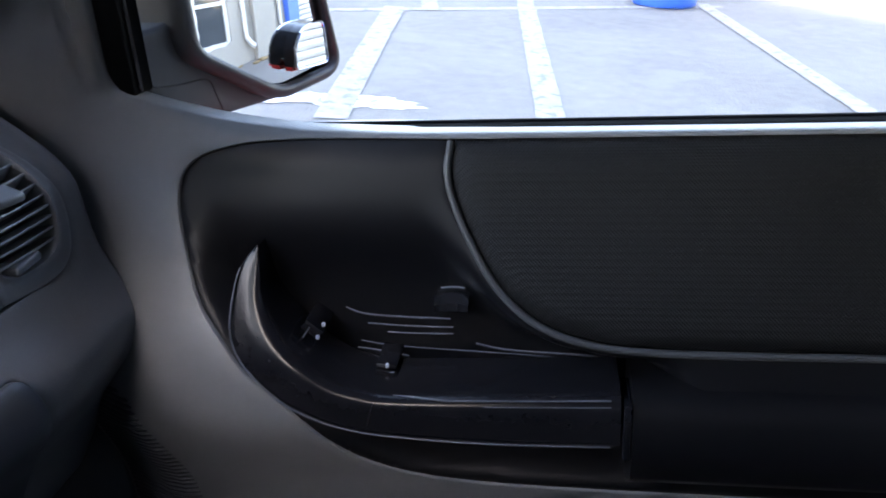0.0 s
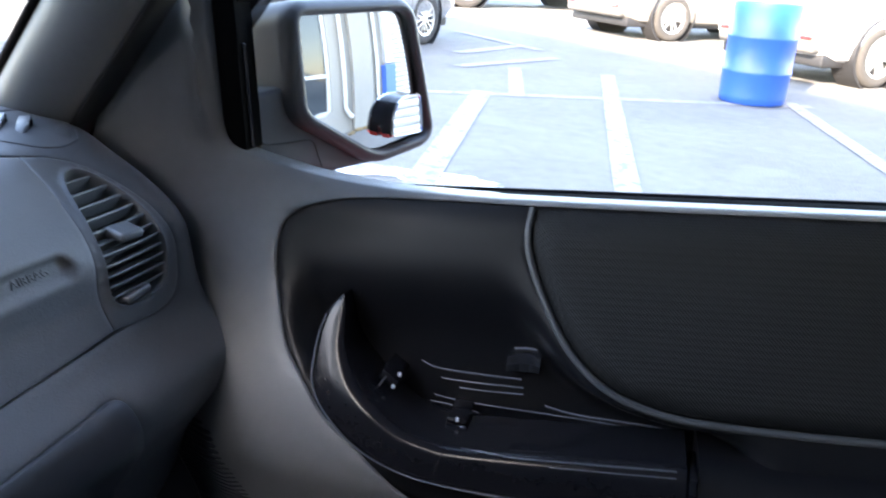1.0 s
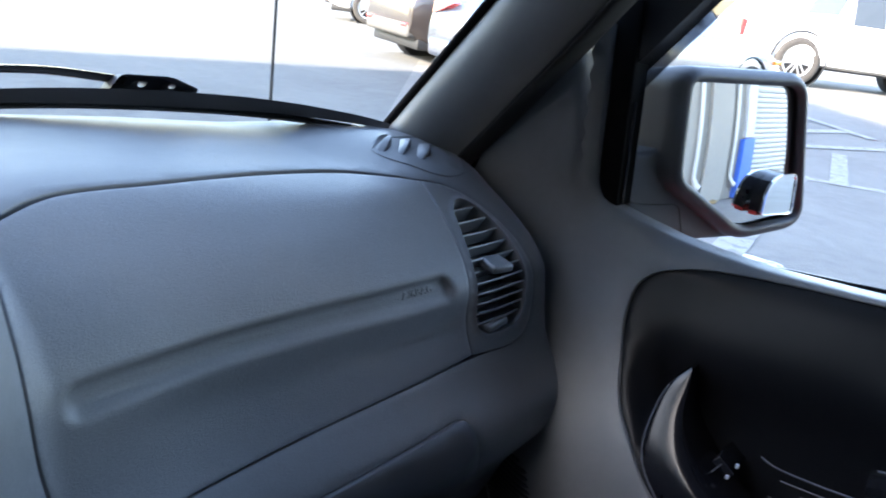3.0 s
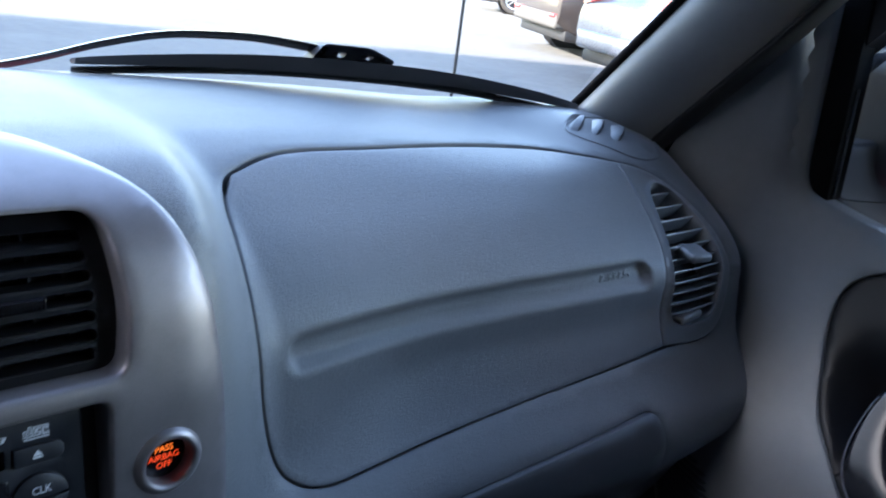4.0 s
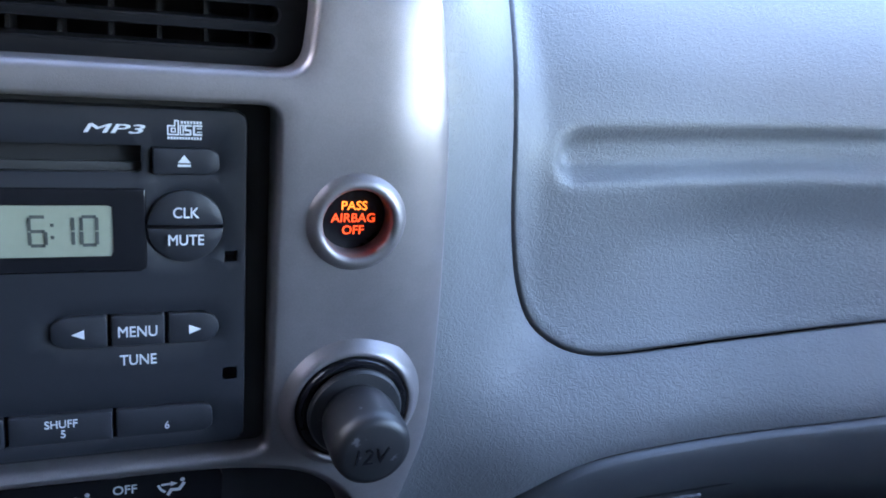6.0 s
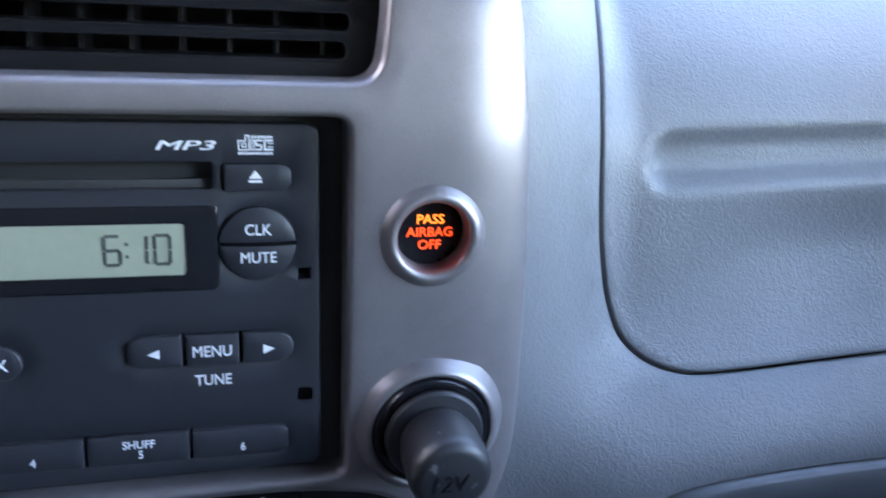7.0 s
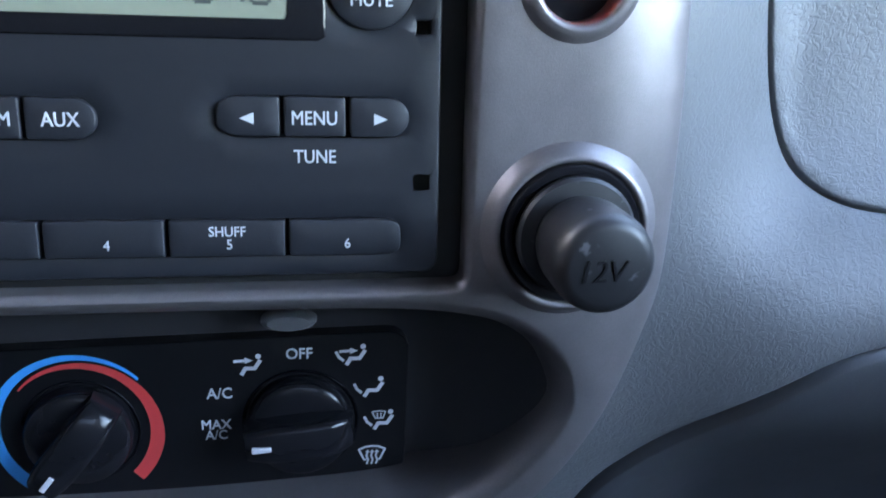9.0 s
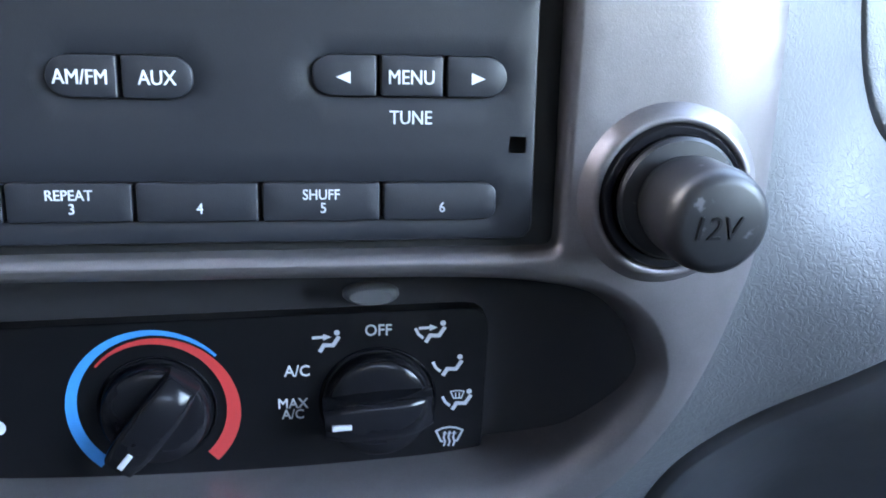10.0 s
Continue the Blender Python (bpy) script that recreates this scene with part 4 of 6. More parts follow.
def knob(x, z, turn, mark):
    bm = bmesh.new()
    lathe(bm, [(0.0196, 0.0), (0.0194, 0.0006), (0.0186, 0.0004), (0.0178, -0.0008), (0.0176, 0.0030), (0.0172, 0.0052), (0.0160, 0.0064), (0.0120, 0.0070), (0.0, 0.0072)], FACE, 56)
    k = part("knob", bm, SATIN, climate, "satin black rotary knob", sharp=50)
    bm = bmesh.new()
    rows = []
    for t in np.linspace(-1, 1, 21):
        w = 0.0072 - 0.0016 * abs(t) ** 3
        h = 0.0158 - (0.0052 if t > 0 else 0.0016) * abs(t) ** 3
        x0 = t * 0.0180
        rows.append([(x0, -0.004, -w), (x0 * 0.985, -h + 0.0026, -w * 0.94), (x0 * 0.97, -h + 0.0007, -w * 0.84), (x0 * 0.96, -h, -w * 0.62), (x0 * 0.96, -h - 0.0003, 0), (x0 * 0.96, -h, w * 0.62), (x0 * 0.97, -h + 0.0007, w * 0.84), (x0 * 0.985, -h + 0.0026, w * 0.94), (x0, -0.004, w)])
    sweep(bm, rows, lambda i, q: [Vector(p) for p in q])
    grip = part("grip", bm, SATIN, k, "raised grip bar across a knob", sharp=50)
    bm = bmesh.new()
    box(bm, (-0.0152, -0.0163, -0.0009), (-0.0090, -0.0148, 0.0009), 0.0002, 1)
    part("pointer", bm, LEGEND, k, "white pointer line", smooth=False)
    k.matrix_local = pose(x, 0, z, 0, turn, 0)
    return k


knob(TEMP[0] + 0.0008, TEMP[1] - 0.0004, -52, True).scale = (0.96, 1.0, 0.96)
knob(*MODE, -4, True)
for txt, x, z, s in (("OFF", 0.0655, 0.0248, 0.0055), ("A/C", 0.0392, 0.0112, 0.0055), ("MAX", 0.0375, -0.0004, 0.0050), ("A/C", 0.0375, -0.0043, 0.0048)):
    words("lettering", txt, s, x, -0.0004, z, LEGEND, climate, bold=0.00003, squash=0.92)


def airflow(x, z, kinds, size=0.88):
    """Printed airflow symbols: a seated figure, with an arrow to face or feet, or a screen sign."""
    mm = 0.001
    head = [[(3.6 * mm + 1.05 * mm * math.cos(a), 3.2 * mm + 1.05 * mm * math.sin(a)) for a in np.linspace(0, math.tau, 14, endpoint=False)]]
    polys = head + strokes([(4.2 * mm, 1.4 * mm), (2.2 * mm, -1.7 * mm), (-1.2 * mm, -1.6 * mm), (-2.6 * mm, -4.0 * mm)], 1.5 * mm)
    if "foot" in kinds:
        polys += strokes([(-6.6 * mm, 1.2 * mm), (-5.6 * mm, -0.9 * mm), (-3.9 * mm, -2.4 * mm)], 1.1 * mm)
    if "face" in kinds:
        polys += strokes([(-5.2 * mm, 1.4 * mm), (-1.2 * mm, 1.6 * mm)], 1.1 * mm) + [[(-1.4 * mm, 2.9 * mm), (1.6 * mm, 1.6 * mm), (-1.4 * mm, 0.3 * mm)]]
    if "screen" in kinds:
        polys += strokes([(-3.6 * mm, 3.4 * mm), (-0.9 * mm, 3.8 * mm), (1.6 * mm, 3.4 * mm), (0.6 * mm, 0.6 * mm), (-2.4 * mm, 0.6 * mm), (-3.6 * mm, 3.4 * mm)], 0.5 * mm)
        polys += strokes([(-1.6 * mm, 0.9 * mm), (-1.6 * mm, 2.8 * mm)], 0.5 * mm) + strokes([(-0.2 * mm, 0.9 * mm), (-0.2 * mm, 2.8 * mm)], 0.5 * mm)
    if kinds == ("fan",):
        polys = strokes([(-4.8 * mm, 2.2 * mm), (-2.4 * mm, 3.3 * mm), (0, 3.6 * mm), (2.4 * mm, 3.3 * mm), (4.8 * mm, 2.2 * mm), (2.9 * mm, -2.0 * mm), (2.2 * mm, -2.0 * mm)], 0.75 * mm)
        polys += strokes([(-4.8 * mm, 2.2 * mm), (-2.9 * mm, -2.0 * mm), (-2.2 * mm, -2.0 * mm)], 0.75 * mm)
        for q in (-1.7 * mm, 0.0, 1.7 * mm):
            polys += strokes([(q - 0.2 * mm, -3.8 * mm), (q + 0.3 * mm, -2.2 * mm), (q - 0.3 * mm, -0.4 * mm), (q + 0.1 * mm, 1.2 * mm)], 0.7 * mm) + [[(q - 0.8 * mm, 1.0 * mm), (q + 1.0 * mm, 1.0 * mm), (q + 0.1 * mm, 2.2 * mm)]]
    print_shape(climate, "airflow_symbol", polys, x, z, size, "white printed airflow symbol")


airflow(0.0490, 0.0216, ("face",))
airflow(0.0835, 0.0240, ("face", "foot"))
airflow(0.0895, 0.0118, ("foot",))
airflow(0.0930, -0.0010, ("foot", "screen"))
airflow(0.0898, -0.0148, ("fan",), 0.95)
bm = bmesh.new()
bm.faces.new([bm.verts.new((x, -0.0003, z)) for x, z in circle(-0.0545, -0.0050, 0.0026, 24)])
part("dot", bm, LEGEND, climate, "white printed dot", smooth=False)


# ---- passenger door ----
D_Z = [0.45, 0.78, 0.83, 0.875, 0.90, 0.95, 1.0, 1.05, 1.10, 1.135, 1.19, 1.40]
D_X = [0.735, 0.705, 0.684, 0.665, 0.664, 0.673, 0.695, 0.715, 0.732, 0.740, 0.745, 0.742]


SILL = [(-0.95, 1.1325), (-0.5, 1.1328), (-0.34, 1.1336), (-0.30, 1.1342), (-0.25, 1.1362), (-0.20, 1.1395), (-0.135, 1.149), (-0.105, 1.157), (-0.07, 1.1685), (-0.047, 1.177), (-0.038, 1.190), (-0.036, 1.206)]


def door_x(y, z):
    x = float(np.mean([np.interp(z + k, D_Z, D_X) for k in (-0.016, -0.008, 0, 0.008, 0.016)]))
    x += 0.032 * ss(-0.05, 0.035, y) * (1 - ss(0.98, 1.12, z))
    x -= 0.015 * math.exp(-((y + 0.026) / 0.011) ** 2) * ss(1.17, 1.22, z)
    x -= 0.012 * ss(0.02, 0.10, y) * ss(1.10, 1.19, z)
    rise = (z - float(np.interp(y, [p[0] for p in SILL[:10]], [p[1] for p in SILL[:10]])) + 0.03) / 0.03
    x += 0.012 * max(0.0, min(1.15, rise)) ** 2 * (1 - 0.8 * ss(-0.13, -0.065, y))
    return x


def door_face(y, z, d):
    return Vector((door_x(y, z) + d, y, z))


TRIM_LOOP = [(0.03, 0.45), (-0.95, 0.45)] + curve(SILL, 0.01, False).tolist() + [(-0.034, 1.346), (-0.024, 1.353), (0.028, 1.294), (0.085, 1.224), (0.105, 1.180), (0.085, 1.12), (0.05, 1.06), (0.035, 0.95)]
INSERT_EDGE = [(-0.339, 1.1305), (-0.245, 1.1325), (-0.194, 1.1325), (-0.155, 1.1305), (-0.1205, 1.1225), (-0.103, 1.111), (-0.0955, 1.097), (-0.0935, 1.071), (-0.100, 1.037), (-0.111, 0.996), (-0.130, 0.968), (-0.149, 0.941), (-0.167, 0.923), (-0.186, 0.907), (-0.208, 0.884), (-0.228, 0.861), (-0.252, 0.838), (-0.292, 0.818), (-0.36, 0.805), (-0.49, 0.800)]
PAD_EDGE = [(-0.3445, 1.131), (-0.340, 1.108), (-0.344, 1.085), (-0.358, 1.052), (-0.383, 1.012), (-0.417, 0.984), (-0.464, 0.969), (-0.533, 0.964), (-0.691, 0.964)]
INSERT = resample(curve(INSERT_EDGE, 0.004, False).tolist() + [(-0.94, 0.800), (-0.94, 0.958)] + curve(PAD_EDGE[::-1], 0.004, False).tolist(), 0.004)
PAD = resample(curve(PAD_EDGE, 0.004, False).tolist() + [(-0.94, 0.964), (-0.94, 1.130)], 0.004)
WELL = resample(curve(INSERT_EDGE, 0.004, False).tolist() + [(-0.94, 0.800), (-0.94, 1.1300)], 0.004)

door = thing("door_1", TRUCK, "closed grey truck door with black pocket and window", "door", kind="structure")
bm = bmesh.new()
patch(bm, resample(TRIM_LOOP, 0.008), [grown(WELL, 0.0012)], 0.011, door_face,
      [[(0.0010, 0.002), (0.0014, 0.006), (0.0016, 0.012), (0.0014, 0.018), (0.001, 0.026)], [(0.0008, 0.0004), (0.002, 0.002), (0.0024, 0.006), (0.0024, 0.07)]])
part("door_trim", bm, TRIM, door, "moulded grey door trim", sharp=60)


def edge_gap(y, z):
    d = INSERT - np.array((y, z))
    return math.sqrt((d * d).sum(1).min())


def insert_face(y, z, d):
    x = door_x(y, z)
    g = edge_gap(y, z)
    low = 1 - ss(0.995, 1.10, z)
    deep = 0.737 + 0.004 * ss(-0.3, -0.5, y)
    x += 0.003
    x += (deep - x) * low * ss(0.004, 0.04, g) * (1 - ss(-0.48, -0.52, y) * 0 if y > -0.5 else ss(-0.56, -0.49, y))
    return Vector((x + d, y, z))


bm = bmesh.new()
patch(bm, INSERT, [], 0.008, insert_face, [[(0.0006, 0.0006), (0.001, 0.004), (0.001, 0.03)]])
insert = part("pocket_panel", bm, BLACK, door, "black plastic panel with a scooped pocket", sharp=70)


def pad_face(y, z, d):
    g = math.sqrt(((PAD - np.array((y, z))) ** 2).sum(1).min())
    return Vector((door_x(y, z) - 0.007 * ss(0, 0.02, g) + d, y, z))


bm = bmesh.new()
patch(bm, grown(PAD, -0.004), [], 0.012, pad_face, [[(0.001, 0.001), (0.002, 0.004), (0.002, 0.03)]])
part("door_pad", bm, WEAVE, door, "black woven vinyl door pad", sharp=70)
bm = bmesh.new()
tube(bm, [(door_x(y, z) - 0.0022, y, z) for y, z in curve([(-0.3425, 1.129)] + PAD_EDGE[1:] + [(-0.94, 0.964)], 0.006, False)], 0.0034, 10)
part("piping", bm, PIPING, door, "grey piping round the door pad")

# grab handle running into the armrest
IN_EDGE = curve([(-0.170, 1.046), (-0.1715, 1.030), (-0.174, 1.0), (-0.194, 0.968), (-0.232, 0.938), (-0.265, 0.927), (-0.295, 0.924), (-0.38, 0.926), (-0.487, 0.930)], 0.004, False)
OUT_EDGE = curve([(-0.168, 1.047), (-0.152, 1.027), (-0.144, 0.995), (-0.145, 0.968), (-0.162, 0.942), (-0.202, 0.909), (-0.262, 0.889), (-0.368, 0.882), (-0.487, 0.884)], 0.004, False)
bm = bmesh.new()
N = 90
rows = []
for i in range(N + 1):
    t = i / N
    q = lambda e: np.array([np.interp(t * (len(e) - 1), np.arange(len(e)), e[:, j]) for j in (0, 1)])
    a, b = q(OUT_EDGE), q(IN_EDGE)
    k = ss(0.0, 0.3, t)
    row = []
    for s, lift in ((-0.06, 0.03), (0.0, -0.006), (0.04, -0.0095), (0.18, -0.0105), (0.45, -0.012), (0.75, -0.0135), (0.92, -0.012), (1.0, -0.007), (1.03, 0.0), (1.04, 0.018), (1.04, 0.055)):
        y, z = a + (b - a) * s
        ym, zm = a + (b - a) * min(1, s)
        row.append(Vector((door_x(*a) * (1 - min(1, s)) + (door_x(*b)) * min(1, s) + (lift if lift > 0 else lift * (0.35 + 0.65 * k)), y, z)))
    rows.append(row)
verts = [[bm.verts.new(p) for p in r] for r in rows]
for a, b in zip(verts, verts[1:]):
    for i in range(len(a) - 1):
        bm.faces.new((a[i], a[i + 1], b[i + 1], b[i]))
bm.faces.new(verts[-1])
grab = part("grab_handle", bm, SATIN, door, "curved satin black grab handle", sharp=55)
bm = bmesh.new()
y, z = IN_EDGE[int(len(IN_EDGE) * 0.46)]
tube(bm, [(door_x(*p) - 0.0125, p[0], p[1]) for p in [(y + 0.001, z - 0.004), (y + 0.004, z - 0.012), (y + 0.008, z - 0.026)]], 0.0006, 6)
part("handle_seam", bm, DEEP, grab, "thin seam across the handle")
# Pale lines painted where the handle's edges catch the light.
for s, r, first in ((0.03, 0.0009, 0.06), (0.99, 0.0009, 0.5), (0.86, 0.0007, 0.62)):
    bm = bmesh.new()
    line = [OUT_EDGE[int(k)] + (IN_EDGE[min(len(IN_EDGE) - 1, int(k * len(IN_EDGE) / len(OUT_EDGE)))] - OUT_EDGE[int(k)]) * s for k in np.linspace(len(OUT_EDGE) * first, len(OUT_EDGE) - 3, 60)]
    tube(bm, [(door_x(y, z) - 0.0118 * (0.45 + 0.55 * ss(0.0, 0.3, i / 59)), y, z) for i, (y, z) in enumerate(line)], r, 6)
    part("handle_glint", bm, GLINT_EDGE, grab, "thin handle edge line in highlight colour")

# armrest
bm = bmesh.new()
sweep(bm, np.linspace(-0.497, -0.95, 12), lambda i, y: [Vector((x, y - (0.004 if i == 0 else 0) * 0, z)) for x, z in ((0.76, 0.934), (0.684, 0.934), (0.668, 0.931), (0.658, 0.924), (0.652, 0.912), (0.651, 0.88), (0.658, 0.85), (0.69, 0.82), (0.76, 0.81))])
part("armrest", bm, BLACK, door, "padded black armrest", sharp=40)
bm = bmesh.new()
box(bm, (0.652, -0.4965, 0.872), (0.70, -0.489, 0.9265), 0.002)
part("armrest_cap", bm, SATIN, door, "small black armrest end cap")

# door release, lock and window switches in the pocket
bm = bmesh.new()
sweep(bm, np.linspace(0, 1, 9), lambda i, t: [Vector((insert_face(-0.352 + 0.03 * t, 0.98, 0).x + dx + 0.004 * math.sin(t * 3), -0.354 + 0.031 * t, 0.980 + dz * (0.75 + 0.25 * math.sin(math.pi * t)))) for dx, dz in ((0.004, 0.011), (-0.010, 0.010), (-0.017, 0.004), (-0.018, -0.004), (-0.011, -0.009), (0.004, -0.010))])
part("release_lever", bm, GLOSS, insert, "small black door release lever")


def ridge(pts, r=0.0010, mat=GLINT_EDGE, name="pocket_ridge", label="thin pocket ridge in highlight colour", out=0.001):
    bm = bmesh.new()
    tube(bm, [(insert_face(y, z, 0).x - out, y, z) for y, z in curve(pts, 0.006, False)], r, 8)
    return part(name, bm, mat, insert, label)


# Ridges in a pale colour that paints their highlights.
ridge([(-0.236, 0.972), (-0.25, 0.966), (-0.28, 0.963), (-0.335, 0.961)], 0.0011)
ridge([(-0.256, 0.955), (-0.29, 0.953), (-0.337, 0.952)], 0.0009)
ridge([(-0.274, 0.946), (-0.30, 0.945), (-0.337, 0.945)], 0.0009)
ridge([(-0.248, 0.936), (-0.281, 0.931), (-0.362, 0.926), (-0.415, 0.922), (-0.477, 0.915)], 0.0008)
ridge([(-0.358, 0.935), (-0.39, 0.928), (-0.46, 0.923), (-0.477, 0.917), (-0.48, 0.905)], 0.0012)
ridge([(-0.328, 0.993), (-0.340, 0.994), (-0.350, 0.993)], 0.0012)
SWITCHES = [(-0.213, 0.967, 0.020, 0.010, 40, [(-0.225, 0.9741), (-0.218, 0.9609)], [(-0.2008, 0.9551), (-0.2058, 0.963), (-0.2115, 0.971)]),
            (-0.279, 0.930, 0.020, 0.006, 6, [(-0.2803, 0.9328)], [(-0.270, 0.9261), (-0.2768, 0.9245), (-0.2864, 0.9261)])]
for y, z, w, h, turn, marks, edge in SWITCHES:
    bm = bmesh.new()
    box(bm, (-0.002, -w / 2, -h / 2), (0.045, w / 2, h / 2), 0.0018, 3)
    bmesh.ops.transform(bm, matrix=Matrix.Translation((0.700, y, z)) @ pose(0, 0, 0, turn, 0, 0), verts=bm.verts)
    sw = part("switch", bm, SATIN, insert, "small black door switch")
    for my, mz in marks:
        bm = bmesh.new()
        box(bm, (0.6955, my - 0.0014, mz - 0.0018), (0.699, my + 0.0014, mz + 0.0018), 0.0006, 2)
        part("switch_mark", bm, LEGEND, sw, "tiny white switch mark")
    # A pale arc painted in for the highlight on the switch edge.
    bm = bmesh.new()
    tube(bm, [(0.697, ey, ez) for ey, ez in curve(edge, 0.003, False)], 0.0007, 6)
    part("switch_glint", bm, GLINT_EDGE, sw, "pale painted highlight on a switch edge")
ridge([(-0.2469, 0.9347), (-0.2684, 0.9319), (-0.2953, 0.9265)], 0.0009, out=0.012)

# ribbed strip low at the front of the door
for k in range(38):
    z = 0.67 + k * 0.0065
    y1 = float(np.interp(z, (0.70, 0.80, 0.867, 0.904, 0.918), (-0.080, -0.071, -0.057, -0.041, -0.012)))
    bm = bmesh.new()
    tube(bm, [(door_x(y, z) + (0.004 if i == 0 else -0.0005), y, z) for i, y in enumerate(np.linspace(y1, 0.028, 6))], 0.0026, 6)
    part("rib", bm, DARK, door, "black rib low on the door")

# window frame, channel, seal and glass
bm = bmesh.new()
box(bm, (0.769, -0.95, 1.05), (0.793, -0.30, 1.1352), 0.002)
part("belt_seal", bm, FELT, door, "black rubber window seal")
bm = bmesh.new()
tube(bm, [(0.7865, y, 1.1345) for y in np.linspace(-0.95, -0.06, 8)], 0.003, 8)
part("seal_lip", bm, FELT, door, "thin rubber lip along the glass")
bm = bmesh.new()
box(bm, (0.750, -0.060, 1.172), (0.786, -0.036, 1.37), 0.003)
part("glass_channel", bm, FELT, door, "black upright glass channel")
bm = bmesh.new()
box(bm, (0.756, -0.0625, 1.175), (0.762, -0.0605, 1.275), 0.0008, 1)
part("channel_edge", bm, SATIN, door, "thin glossy edge of the channel")
bm = bmesh.new()
FRAME_LINE = [(0.118, 1.165), (0.02, 1.27), (-0.10, 1.402), (-0.24, 1.56), (-0.32, 1.62), (-0.95, 1.64)]
sweep(bm, FRAME_LINE, lambda i, p: [Vector((x, p[0] + a, p[1] + b)) for x, a, b in ((0.757, -0.022, -0.022), (0.757, 0.03, 0.034), (0.80, 0.03, 0.034), (0.80, -0.022, -0.022))])
part("window_frame", bm, BLACK, door, "black upper window frame")
bm = bmesh.new()
box(bm, (0.742, -0.99, 0.45), (0.80, -0.945, 1.64), 0.004)
part("window_post", bm, BLACK, door, "black rear window post")
bm = bmesh.new()
pane = [(-0.95, 1.12), (-0.06, 1.12), (-0.06, 1.36), (-0.27, 1.585), (-0.34, 1.625), (-0.95, 1.635)]
bm.faces.new([bm.verts.new((0.7835, y, z)) for y, z in pane])
g = part("door_glass", bm, GLASS, door, "clear dusty door glass", smooth=False)
g.visible_shadow = False
bm = bmesh.new()
patch(bm, resample([(0.42, 0.48), (-0.98, 0.48), (-0.98, 1.13), (-0.05, 1.13), (0.42, 1.10)], 0.03), [], 0.06, lambda y, z, d: Vector((0.835 - 0.05 * ss(0.9, 1.14, z) + d * -1, y, z)), [[(0, 0.02)]])
part("door_skin", bm, RED_PAINT, door, "red painted outer door skin")

# smoked rain guard over the front of the window
guard = thing("rain_guard", TRUCK, "smoked acrylic rain guard over the window", "rain guard")
bm = bmesh.new()
sweep(bm, [(-0.044, 1.276), (-0.095, 1.335), (-0.15, 1.395), (-0.26, 1.51), (-0.38, 1.60), (-0.92, 1.615)],
      lambda i, p: [Vector((0.797, p[0], p[1])), Vector((0.802, p[0] + 0.03, p[1] + 0.033)), Vector((0.792, p[0] + 0.07, p[1] + 0.075)), Vector((0.7905, p[0] + 0.07, p[1] + 0.075)), Vector((0.800, p[0] + 0.03, p[1] + 0.033)), Vector((0.795, p[0], p[1]))])
part("guard_blade", bm, TINTED, guard, "dark see-through acrylic blade")

# windscreen pillar
pillar = thing("pillar_trim", TRUCK, "grey plastic windscreen pillar trim", "pillar trim")
AXIS = [(0.757, 0.264, 1.1106), (0.7455, 0.199, 1.1784), (0.726, 0.117, 1.2541), (0.702, 0.011, 1.3533), (0.680, -0.092, 1.455), (0.66, -0.21, 1.56), (0.62, -0.34, 1.635)]
axis = curve(AXIS, 0.02, False)


def pillar_ring(a, b, fwd):
    def ring(i, p):
        d = Vector(axis[min(i + 1, len(axis) - 1)]) - Vector(axis[max(i - 1, 0)])
        d.normalize()
        e1 = d.cross(Vector((1, 0, 0))).normalized() * -1
        e2 = e1.cross(d)
        return [Vector(p) + e1 * (a * math.cos(t) + fwd) + e2 * (b * math.sin(t)) * (1 if math.sin(t) > 0 else 1) for t in np.linspace(0, math.tau, 36, endpoint=False)]

    return ring


bm = bmesh.new()
sweep(bm, axis, pillar_ring(0.047, 0.034, 0.0))
part("pillar_cover", bm, PILLAR, pillar, "smooth grey pillar cover", sharp=60)
bm = bmesh.new()
sweep(bm, axis, pillar_ring(0.006, 0.020, 0.046))
part("door_seal", bm, RUBBER, pillar, "black rubber seal beside the door", sharp=60)
bm = bmesh.new()
sweep(bm, axis, pillar_ring(0.008, 0.022, -0.046))
part("screen_rubber", bm, FELT, pillar, "black rubber along the windscreen edge", sharp=60)
copy_thing(pillar, TRUCK @ Matrix.Diagonal((-1, 1, 1, 1)))

# ---- outside mirror ----
M_E, M_F = Vector((0.889, -0.459, 0)), Vector((0.459, 0.889, 0))
M_O = Vector((0.82, -0.105, 0))
MG = fillet([(-0.013, 1.298, 0.008), (0.141, 1.300, 0.016), (0.170, 1.158, 0.014), (0.085, 1.1475, 0.02), (-0.010, 1.2035, 0.012)], 0.003)
M_C = np.array((0.07, 1.23))


def on_mirror(a, z, d):
    return M_O + M_E * a + Vector((0, 0, z)) + M_F * d


mirror = thing("side_mirror", TRUCK, "black truck side mirror on a short arm", "side mirror")
bm = bmesh.new()
patch(bm, MG, [], 0.008, lambda a, z, d: on_mirror(a, z, d + 0.46 * ((a - M_C[0]) ** 2 + (z - M_C[1]) ** 2) + 0.004), [[(0.0002, 0.002)]])
part("mirror_glass", bm, MIRROR, mirror, "slightly curved mirror glass", sharp=60)
bm = bmesh.new()
